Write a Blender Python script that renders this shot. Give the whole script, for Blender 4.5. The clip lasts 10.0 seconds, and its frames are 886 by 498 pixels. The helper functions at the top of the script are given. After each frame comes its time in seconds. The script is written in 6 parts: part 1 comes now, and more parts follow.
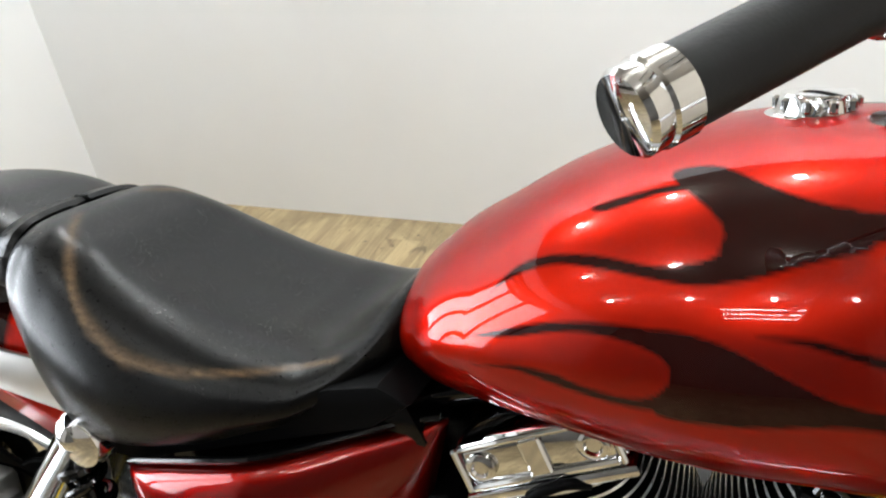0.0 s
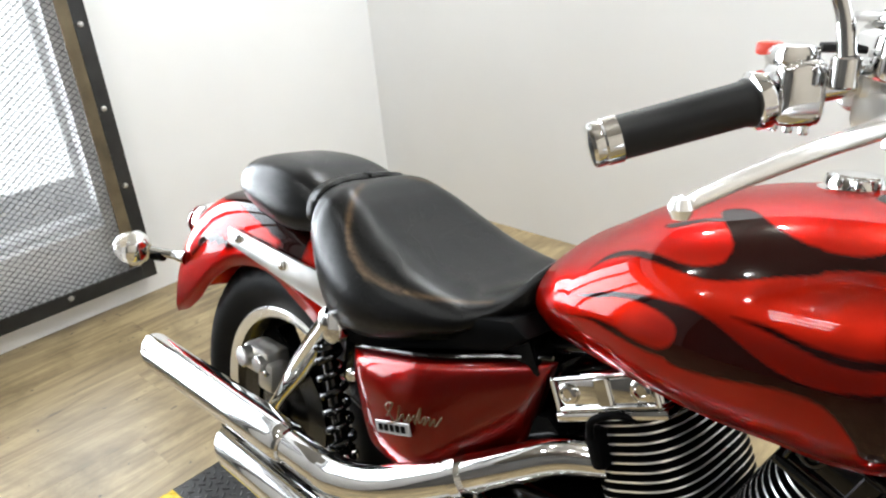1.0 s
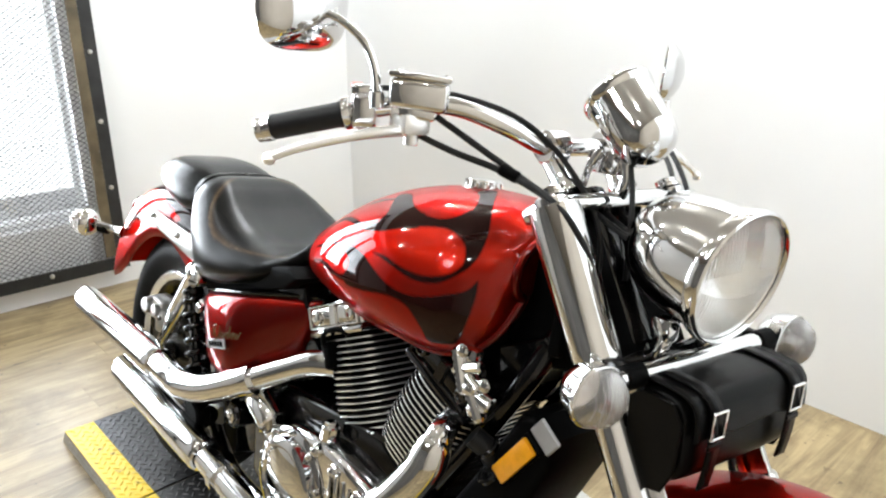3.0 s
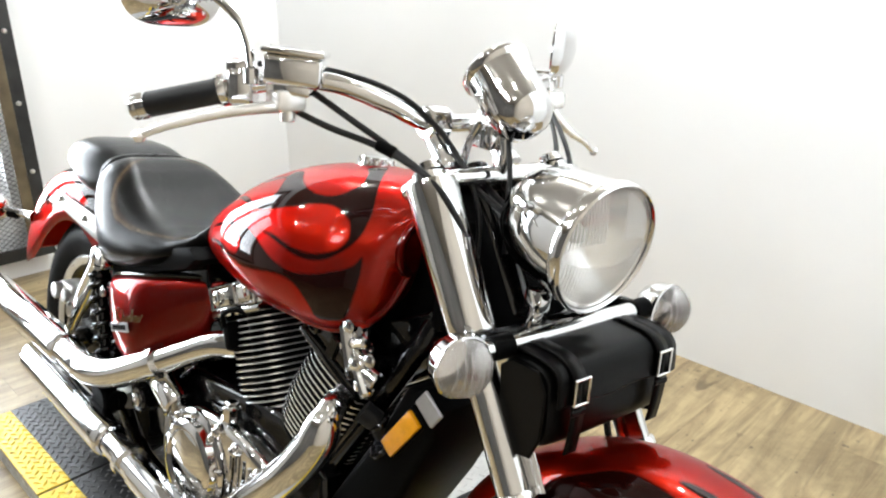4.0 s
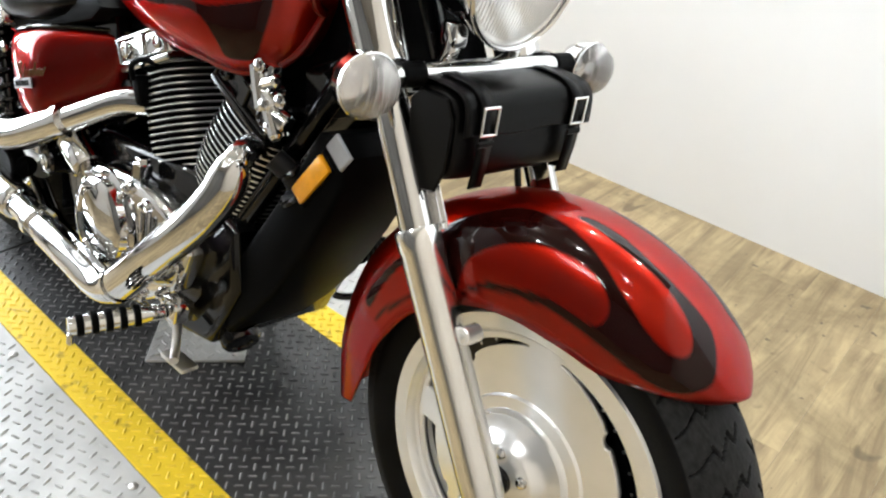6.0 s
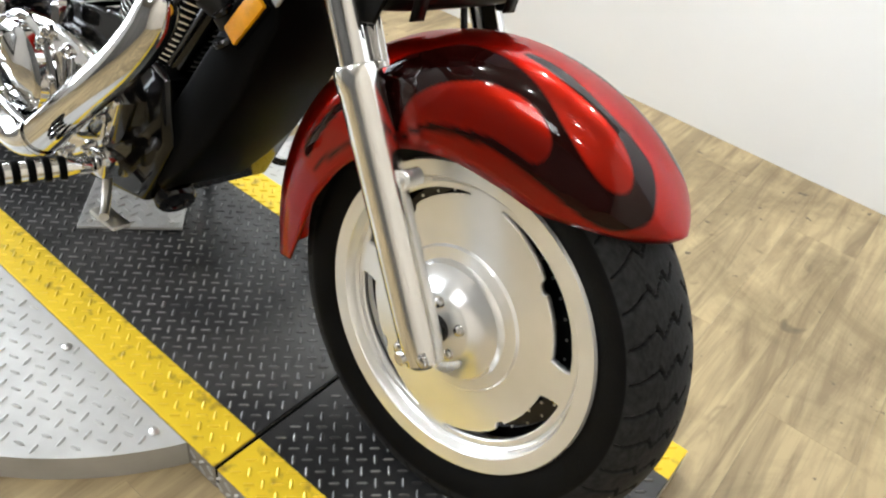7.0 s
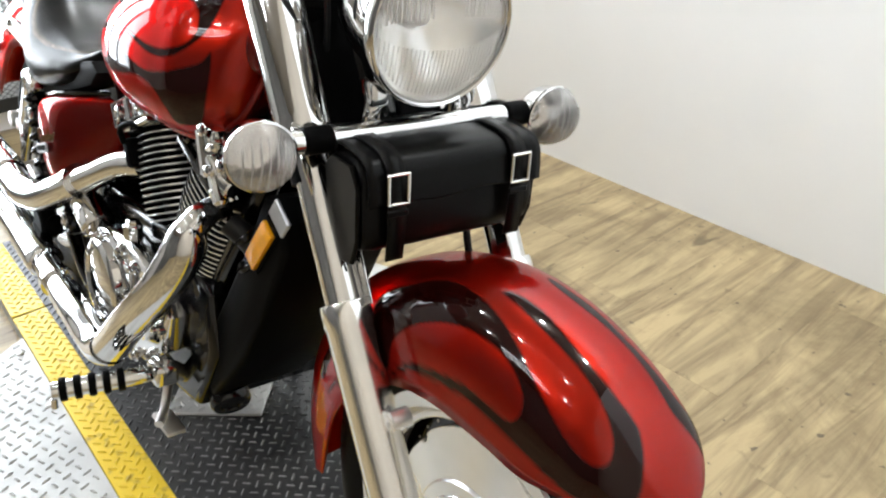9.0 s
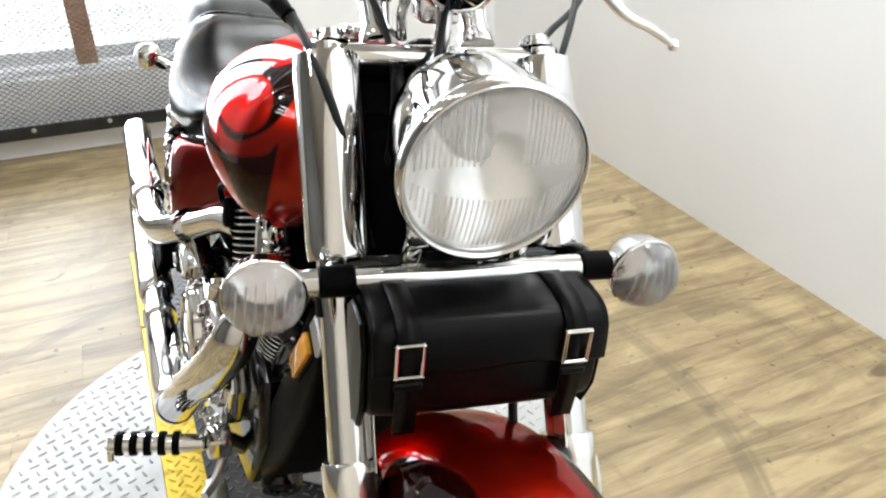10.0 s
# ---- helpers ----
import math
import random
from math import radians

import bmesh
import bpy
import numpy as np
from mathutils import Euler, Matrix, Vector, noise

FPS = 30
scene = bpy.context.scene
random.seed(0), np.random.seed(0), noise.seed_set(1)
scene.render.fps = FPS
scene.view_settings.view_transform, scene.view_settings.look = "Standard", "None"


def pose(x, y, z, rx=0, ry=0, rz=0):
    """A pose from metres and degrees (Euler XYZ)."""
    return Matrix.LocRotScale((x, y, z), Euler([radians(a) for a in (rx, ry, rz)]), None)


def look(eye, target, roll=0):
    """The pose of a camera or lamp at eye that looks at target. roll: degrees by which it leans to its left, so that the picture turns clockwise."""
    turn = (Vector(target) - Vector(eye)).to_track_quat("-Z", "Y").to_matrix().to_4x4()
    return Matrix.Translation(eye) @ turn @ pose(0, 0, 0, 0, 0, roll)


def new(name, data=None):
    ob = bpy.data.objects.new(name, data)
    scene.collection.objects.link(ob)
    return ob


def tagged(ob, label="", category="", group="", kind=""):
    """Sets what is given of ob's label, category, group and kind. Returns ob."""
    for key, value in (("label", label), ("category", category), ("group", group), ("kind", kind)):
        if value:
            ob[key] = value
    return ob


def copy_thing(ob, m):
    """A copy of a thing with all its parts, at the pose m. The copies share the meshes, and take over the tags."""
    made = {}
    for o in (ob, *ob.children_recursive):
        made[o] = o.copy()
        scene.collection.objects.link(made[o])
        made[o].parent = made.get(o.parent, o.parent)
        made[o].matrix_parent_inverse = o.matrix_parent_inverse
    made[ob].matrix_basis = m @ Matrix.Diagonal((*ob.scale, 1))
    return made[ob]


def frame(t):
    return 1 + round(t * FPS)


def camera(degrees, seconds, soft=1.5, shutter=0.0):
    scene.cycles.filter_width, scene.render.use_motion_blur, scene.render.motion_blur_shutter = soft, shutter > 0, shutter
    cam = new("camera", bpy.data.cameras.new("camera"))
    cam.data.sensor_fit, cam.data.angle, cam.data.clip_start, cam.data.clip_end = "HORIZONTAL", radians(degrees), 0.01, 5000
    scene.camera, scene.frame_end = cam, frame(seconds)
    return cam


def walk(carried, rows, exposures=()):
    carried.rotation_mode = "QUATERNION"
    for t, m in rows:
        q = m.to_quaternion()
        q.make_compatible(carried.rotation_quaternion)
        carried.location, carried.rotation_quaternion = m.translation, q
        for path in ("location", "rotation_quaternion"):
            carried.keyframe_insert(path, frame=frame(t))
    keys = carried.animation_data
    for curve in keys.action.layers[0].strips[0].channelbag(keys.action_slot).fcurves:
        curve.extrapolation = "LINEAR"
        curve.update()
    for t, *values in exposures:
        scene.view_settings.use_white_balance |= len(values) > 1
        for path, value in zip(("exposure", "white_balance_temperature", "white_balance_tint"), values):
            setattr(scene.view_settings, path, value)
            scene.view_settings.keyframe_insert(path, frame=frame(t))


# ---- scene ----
cam = camera(62.0, 10.0, soft=2.2)
PATH = [
    (0, (0.143, -0.494, 1.154), (-0.553, 1.097, 0.162), -7.8),
    (0.5, (0.251, -0.668, 1.198), (-0.572, 0.729, 0.418), -5.7),
    (1, (0.41, -0.699, 1.222), (-0.765, 0.452, 0.49), -5.5),
    (1.5, (0.596, -0.643, 1.188), (-0.869, 0.437, 0.359), -2.8),
    (2, (0.757, -0.706, 1.203), (-0.737, 0.417, 0.492), -2.9),
    (2.5, (0.949, -0.804, 1.212), (-0.461, 0.446, 0.539), -0.8),
    (3, (1.024, -0.732, 1.234), (-0.368, 0.545, 0.574), -0.3),
    (3.2, (1.038, -0.682, 1.235), (-0.352, 0.602, 0.586), 0.3),
    (4.3, (1.124, -0.663, 1.216), (-0.02, 0.555, 0.547), -0.4),
    (4.5, (1.136, -0.661, 1.203), (-0.125, 0.686, 0.432), -0.5),
    (5, (1.153, -0.655, 1.153), (-0.067, 0.666, 0.277), 1.3),
    (6.3, (1.179, -0.661, 1.065), (0.165, 0.663, -0.039), 6.5),
    (6.5, (1.187, -0.655, 1.048), (0.216, 0.667, -0.096), 7.4),
    (7, (1.201, -0.665, 1.013), (0.34, 0.646, -0.228), 9.6),
    (7.5, (1.21, -0.679, 0.984), (0.453, 0.609, -0.344), 10.9),
    (8, (1.22, -0.696, 0.985), (0.58, 0.64, -0.358), 9.4),
    (8.5, (1.232, -0.6, 1.032), (0.347, 0.746, -0.154), 2.8),
    (9, (1.257, -0.427, 1.102), (-0.072, 0.674, 0.091), -1.6),
    (9.5, (1.256, -0.343, 1.155), (-0.19, 0.653, 0.197), -3.3),
    (10, (1.176, -0.204, 1.162), (-0.424, 0.503, 0.192), -0.5),
]
walk(cam, [(t, look(eye, target, roll)) for t, eye, target, roll in PATH], [(0, -0.06), (0.5, -0.12), (1.5, -0.06), (2.5, 0.0), (4.5, 0.05), (7.5, 0.12), (8, 0.03), (8.5, 0.0), (9, -0.08), (10, -0.02)])

# ---- light ----
world = bpy.data.worlds.new("world")
scene.world = world
world.use_nodes = True
world.node_tree.nodes["Background"].inputs[0].default_value = (0.95, 0.98, 1.0, 1)
world.node_tree.nodes["Background"].inputs[1].default_value = 0.02


def lamp(name, kind, power, place, target=None, size=0.05, size_y=None, colour=(0.925, 0.98, 1.0)):
    data = bpy.data.lights.new(name, kind)
    data.energy, data.color = power, colour
    if kind == "AREA":
        data.shape = "RECTANGLE"
        data.size, data.size_y = size, size_y or size
    else:
        data.shadow_soft_size = size
    ob = new(name, data)
    ob.matrix_world = look(place, target) if target else pose(*place)
    return ob


CEILING = 2.62
SPOTS = [(x, y) for x in (-1.5, -0.65, 0.2, 0.95) for y in (-1.50, -0.55, 1.00)]
for sx, sy in SPOTS:
    lamp("downlight_lamp", "POINT", (33.5 if sy > 0 else 10.5) * (1.6 if sx < -1 and sy > 0 else 1.3 if sx < -1 else 0.55 if sx > 0.9 and sy < 0 else 0.78 if sx > 0.9 else 1.0), (sx, sy, CEILING - 0.085), size=0.032)
for ty in (-2.25, -2.05, -1.85):
    lamp("tube_lamp", "AREA", 7.0, (0.1, ty, CEILING - 0.10), (0.1, ty, 0), 0.9, 0.035, (0.97, 0.985, 1.0))
for wy, wide in ((-0.02, 0.46), (-0.648, 0.54), (-1.335, 0.59)):
    lamp("window_lamp", "AREA", 46.0 * wide, (-2.44, wy, 1.30), (0, wy, 1.30), wide, 1.85, (0.86, 0.93, 1.0)).data.spread = radians(96)

# ---- materials ----


def material(name, colour, rough=0.5, metal=0.0, coat=0.0, vary=0.12, scale=8.0, bump=0.0, bump_scale=120.0, spec=0.5, coat_rough=0.03):
    """A surface with variation at two scales, and fine relief."""
    mat = bpy.data.materials.new(name)
    mat.use_nodes = True
    nodes, links = mat.node_tree.nodes, mat.node_tree.links
    bsdf = nodes["Principled BSDF"]
    bsdf.inputs["Roughness"].default_value, bsdf.inputs["Metallic"].default_value = rough, metal
    bsdf.inputs["Coat Weight"].default_value, bsdf.inputs["Coat Roughness"].default_value = coat, coat_rough
    bsdf.inputs["Specular IOR Level"].default_value = spec
    where = nodes.new("ShaderNodeTexCoord")
    big = nodes.new("ShaderNodeTexNoise")
    big.inputs["Scale"].default_value, big.inputs["Detail"].default_value = scale, 6.0
    links.new(where.outputs["Object"], big.inputs["Vector"])
    ramp = nodes.new("ShaderNodeMapRange")
    ramp.inputs["From Min"].default_value, ramp.inputs["From Max"].default_value = 0.3, 0.7
    ramp.inputs["To Min"].default_value, ramp.inputs["To Max"].default_value = 1 - vary, 1 + vary
    links.new(big.outputs["Fac"], ramp.inputs["Value"])
    tint = nodes.new("ShaderNodeVectorMath")
    tint.operation = "SCALE"
    tint.inputs[0].default_value = colour
    links.new(ramp.outputs["Result"], tint.inputs["Scale"])
    links.new(tint.outputs["Vector"], bsdf.inputs["Base Color"])
    fine = nodes.new("ShaderNodeTexNoise")
    fine.inputs["Scale"].default_value, fine.inputs["Detail"].default_value = bump_scale, 4.0
    links.new(where.outputs["Object"], fine.inputs["Vector"])
    gloss = nodes.new("ShaderNodeMapRange")
    gloss.inputs["To Min"].default_value, gloss.inputs["To Max"].default_value = rough * 0.85, min(1.0, rough * 1.2)
    links.new(fine.outputs["Fac"], gloss.inputs["Value"])
    links.new(gloss.outputs["Result"], bsdf.inputs["Roughness"])
    if bump:
        relief = nodes.new("ShaderNodeBump")
        relief.inputs["Strength"].default_value, relief.inputs["Distance"].default_value = bump, 0.002
        links.new(fine.outputs["Fac"], relief.inputs["Height"])
        links.new(relief.outputs["Normal"], bsdf.inputs["Normal"])
    return mat


def mix_in(mat, factor, colour, factor_scale=1.0):
    """Lays a second colour over the base colour where the socket factor is 1."""
    nodes, links = mat.node_tree.nodes, mat.node_tree.links
    bsdf = nodes["Principled BSDF"]
    old = bsdf.inputs["Base Color"].links[0].from_socket
    mix = nodes.new("ShaderNodeMix")
    mix.data_type = "RGBA"
    links.new(factor, mix.inputs["Factor"])
    links.new(old, mix.inputs[6])
    if isinstance(colour, tuple):
        mix.inputs[7].default_value = (*colour, 1)
    else:
        links.new(colour, mix.inputs[7])
    links.new(mix.outputs[2], bsdf.inputs["Base Color"])
    return mix


CHROME = material("chrome", (0.70, 0.70, 0.70), 0.05, 1.0, vary=0.03, bump=0.01, bump_scale=40)
ALLOY = material("polished_alloy", (0.95, 0.95, 0.95), 0.23, 0.72, vary=0.05, scale=14, bump=0.0, bump_scale=60)
REFLECT = material("lamp_reflector", (0.90, 0.895, 0.885), 0.16, 1.0, vary=0.10, scale=26, bump=0.42, bump_scale=34)
DARK_ALLOY = material("dull_dark_alloy", (0.05, 0.049, 0.048), 0.25, 1.0, vary=0.15, scale=20, bump=0.04, bump_scale=120)
FORK = material("polished_fork_alloy", (0.88, 0.88, 0.875), 0.17, 1.0, vary=0.04, scale=14, bump_scale=60)
SATIN = material("satin_alloy", (0.62, 0.61, 0.59), 0.32, 1.0, vary=0.08, scale=20, bump=0.05, bump_scale=200)
BLACK = material("black_enamel", (0.0018, 0.0018, 0.0019), 0.09, 0.0, vary=0.3, scale=10, bump=0.02, spec=0.38)
SOOT = material("black_plastic", (0.002, 0.002, 0.0021), 0.46, 0.0, vary=0.25, scale=18, bump=0.15, bump_scale=400, spec=0.03)
RUBBER = material("tyre_rubber", (0.0042, 0.0042, 0.0044), 0.52, 0.0, vary=0.3, scale=16, bump=0.2, bump_scale=350, spec=0.08)
GRIP = material("grip_rubber", (0.008, 0.008, 0.0085), 0.46, 0.0, vary=0.2, scale=30, bump=0.12, bump_scale=500, spec=0.3)
SEAT = material("seat_vinyl", (0.0024, 0.0023, 0.0023), 0.28, 0.0, vary=0.25, scale=9, bump=0.09, bump_scale=420, spec=0.16)
LEATHER = material("bag_leather", (0.0020, 0.0019, 0.0019), 0.30, 0.0, vary=0.1, scale=14, bump=0.015, bump_scale=60, spec=0.10)
HOSE = material("hose_rubber", (0.006, 0.006, 0.0064), 0.42, 0.0, vary=0.2, scale=40, bump=0.1, bump_scale=300, spec=0.25)
AMBER = material("amber_plastic", (0.80, 0.34, 0.003), 0.25, 0.0, coat=0.8, vary=0.12, scale=60, bump=0.4, bump_scale=600)
RED_LENS = material("red_lens", (0.55, 0.02, 0.015), 0.15, 0.0, coat=1.0, vary=0.1, scale=60, bump=0.2, bump_scale=300)
SWITCH = material("red_switch", (0.75, 0.06, 0.03), 0.4, vary=0.05)
SILVER = material("silver_sticker", (0.42, 0.43, 0.45), 0.35, 0.5, vary=0.12, scale=25)
WHITE = material("wall_paint", (0.83, 0.835, 0.84), 0.5, 0.0, vary=0.025, scale=1.3, bump=0.06, bump_scale=180, spec=0.35)
IRON = material("guard_steel", (0.022, 0.022, 0.022), 0.45, 0.3, vary=0.4, scale=14, bump=0.2, bump_scale=150)
RUSTY = material("guard_inner_steel", (0.11, 0.085, 0.05), 0.5, 0.3, vary=0.5, scale=9, bump=0.2, bump_scale=150)
WIRE = material("guard_mesh", (0.17, 0.17, 0.175), 0.45, 0.3, vary=0.3, scale=14)
DARK_WALL = material("unseen_dark_wall", (0.12, 0.115, 0.11), 0.7, 0.0, vary=0.3, scale=1.2, bump=0.1)
TAN_WALL = material("tan_wall", (0.36, 0.315, 0.26), 0.6, 0.0, vary=0.10, scale=1.1, bump=0.06, bump_scale=180)
TAN = material("tan_ceiling", (0.27, 0.245, 0.21), 0.7, 0.0, vary=0.08, scale=1.0, bump=0.08, bump_scale=60)
POST = material("brown_post", (0.36, 0.20, 0.11), 0.55, vary=0.2, scale=10, bump=0.1)
GOLD = material("gold_badge", (0.11, 0.055, 0.015), 0.35, 0.2, vary=0.1)
PLATE = material("bright_plate", (0.47, 0.47, 0.46), 0.44, 0.22, vary=0.18, scale=7, bump=0.10, bump_scale=160)


def worn_lit_over(mat, colour, most, scale=30.0):
    """Lays a colour for wear and painted light where its layer marks it, broken up by grain."""
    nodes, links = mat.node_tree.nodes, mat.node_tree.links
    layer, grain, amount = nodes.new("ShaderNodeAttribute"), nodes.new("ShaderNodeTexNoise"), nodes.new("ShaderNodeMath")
    layer.attribute_name, amount.operation = "worn_lit", "MULTIPLY"
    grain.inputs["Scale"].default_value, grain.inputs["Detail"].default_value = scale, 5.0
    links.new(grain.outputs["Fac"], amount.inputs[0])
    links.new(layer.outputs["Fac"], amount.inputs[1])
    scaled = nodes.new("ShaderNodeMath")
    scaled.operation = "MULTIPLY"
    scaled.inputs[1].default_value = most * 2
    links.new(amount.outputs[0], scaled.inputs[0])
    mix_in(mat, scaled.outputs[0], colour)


# Tan line on the seat crease: wear, with a highlight put into its colour.
worn_lit_over(SEAT, (0.20, 0.125, 0.065), 0.62, 45.0)
# Tread faces greyed for wear and light; shade of the grooves is in the colour.
worn_lit_over(RUBBER, (0.040, 0.040, 0.041), 0.5, 60.0)


def glass_like(name, colour, rough, transmission=1.0):
    mat = material(name, colour, rough, vary=0.03, scale=30, bump=0.05, bump_scale=90)
    bsdf = mat.node_tree.nodes["Principled BSDF"]
    bsdf.inputs["Transmission Weight"].default_value, bsdf.inputs["IOR"].default_value = transmission, 1.45
    return mat


CLEAR = material("clear_lens", (0.9, 0.9, 0.9), 0.06, vary=0.02, scale=30, spec=0.6)
CLEAR.node_tree.nodes["Principled BSDF"].inputs["Alpha"].default_value = 0.16
FLUTE = material("lens_flute_glass", (0.88, 0.87, 0.86), 0.10, vary=0.02, scale=30, spec=0.6)
FLUTE.node_tree.nodes["Principled BSDF"].inputs["Alpha"].default_value = 0.42
GLASS = glass_like("clear_glass", (0.96, 0.97, 0.97), 0.02)
FROST = glass_like("frosted_lens", (0.92, 0.90, 0.89), 0.16, 0.85)


def candy(name):
    """Candy red flake under a deep clear lacquer, with darker flames where the paint layer says so."""
    mat = material(name, (0.30, 0.0085, 0.0026), 0.33, 0.94, coat=0.66, vary=0.06, scale=3.0, spec=0.0, coat_rough=0.008)
    nodes, links = mat.node_tree.nodes, mat.node_tree.links
    layer = nodes.new("ShaderNodeAttribute")
    layer.attribute_name = "dark_paint"
    mix_in(mat, layer.outputs["Fac"], (0.011, 0.0011, 0.0008))
    flake = nodes.new("ShaderNodeMapRange")
    flake.inputs["To Min"].default_value, flake.inputs["To Max"].default_value = 0.92, 0.0
    links.new(layer.outputs["Fac"], flake.inputs["Value"])
    links.new(flake.outputs["Result"], nodes["Principled BSDF"].inputs["Metallic"])
    nodes["Principled BSDF"].inputs["Specular Tint"].default_value = (0.8, 0.06, 0.04, 1)
    nodes["Principled BSDF"].inputs["Coat IOR"].default_value = 1.45
    return mat


CANDY = candy("candy_red_flames")
PLAIN_RED = material("candy_red", (0.16, 0.0034, 0.0018), 0.36, 0.92, coat=0.7, vary=0.08, scale=4.0, spec=0.0, coat_rough=0.012)
PLAIN_RED.node_tree.nodes["Principled BSDF"].inputs["Specular Tint"].default_value = (0.7, 0.05, 0.03, 1)


def tread_plate(name):
    """Black enamelled tread plate with a yellow band along both long edges, the raised parts greyed by wear and painted
    highlights.
    """
    mat = material(name, (0.022, 0.022, 0.023), 0.36, 0.1, vary=0.5, scale=5.0, bump=0.12, bump_scale=220, spec=0.3)
    nodes, links = mat.node_tree.nodes, mat.node_tree.links
    where = nodes.new("ShaderNodeTexCoord")
    axes = nodes.new("ShaderNodeSeparateXYZ")
    links.new(where.outputs["Object"], axes.inputs["Vector"])
    # Grey on the lug tops: part wear, part highlight put into the colour.
    worn_lit = nodes.new("ShaderNodeTexNoise")
    worn_lit.inputs["Scale"].default_value, worn_lit.inputs["Detail"].default_value = 11.0, 7.0
    links.new(where.outputs["Object"], worn_lit.inputs["Vector"])
    height = nodes.new("ShaderNodeMapRange")
    height.inputs["From Min"].default_value, height.inputs["From Max"].default_value = 0.0006, 0.0016
    links.new(axes.outputs["Z"], height.inputs["Value"])
    lug_tone = nodes.new("ShaderNodeMapRange")
    lug_tone.inputs["From Min"].default_value, lug_tone.inputs["From Max"].default_value = 0.38, 0.58
    links.new(worn_lit.outputs["Fac"], lug_tone.inputs["Value"])
    both = nodes.new("ShaderNodeMath")
    both.operation = "MULTIPLY"
    links.new(height.outputs["Result"], both.inputs[0])
    links.new(lug_tone.outputs["Result"], both.inputs[1])
    some = nodes.new("ShaderNodeMath")
    some.operation = "MULTIPLY"
    some.inputs[1].default_value = 0.62
    links.new(both.outputs[0], some.inputs[0])
    mix_in(mat, some.outputs[0], (0.34, 0.34, 0.335))
    dust = nodes.new("ShaderNodeTexNoise")
    dust.inputs["Scale"].default_value, dust.inputs["Detail"].default_value = 3.0, 9.0
    links.new(where.outputs["Object"], dust.inputs["Vector"])
    dusty = nodes.new("ShaderNodeMapRange")
    dusty.inputs["From Min"].default_value, dusty.inputs["From Max"].default_value = 0.46, 0.66
    dusty.inputs["To Max"].default_value = 0.5
    links.new(dust.outputs["Fac"], dusty.inputs["Value"])
    mix_in(mat, dusty.outputs["Result"], (0.10, 0.097, 0.094))
    edge = nodes.new("ShaderNodeMath")
    edge.operation = "ABSOLUTE"
    links.new(axes.outputs["Y"], edge.inputs[0])
    band = nodes.new("ShaderNodeMapRange")
    band.inputs["From Min"].default_value, band.inputs["From Max"].default_value = 0.2035, 0.2055
    links.new(edge.outputs[0], band.inputs["Value"])
    low = nodes.new("ShaderNodeMapRange")
    low.inputs["From Min"].default_value, low.inputs["From Max"].default_value = -0.006, -0.003
    links.new(axes.outputs["Z"], low.inputs["Value"])
    top = nodes.new("ShaderNodeMath")
    top.operation = "MULTIPLY"
    links.new(band.outputs["Result"], top.inputs[0])
    links.new(low.outputs["Result"], top.inputs[1])
    yellow = nodes.new("ShaderNodeTexNoise")
    yellow.inputs["Scale"].default_value, yellow.inputs["Detail"].default_value = 30.0, 6.0
    links.new(where.outputs["Object"], yellow.inputs["Vector"])
    tone = nodes.new("ShaderNodeValToRGB")
    tone.color_ramp.elements[0].position, tone.color_ramp.elements[0].color = 0.26, (0.30, 0.19, 0.03, 1)
    tone.color_ramp.elements[1].position, tone.color_ramp.elements[1].color = 0.42, (0.80, 0.56, 0.03, 1)
    links.new(yellow.outputs["Fac"], tone.inputs["Fac"])
    mix_in(mat, top.outputs[0], tone.outputs["Color"])
    under = nodes.new("ShaderNodeMath")
    under.operation = "SUBTRACT"
    under.inputs[0].default_value = 1.0
    links.new(low.outputs["Result"], under.inputs[1])
    mix_in(mat, under.outputs[0], (0.30, 0.285, 0.26))
    return mat


TREAD = tread_plate("tread_plate")


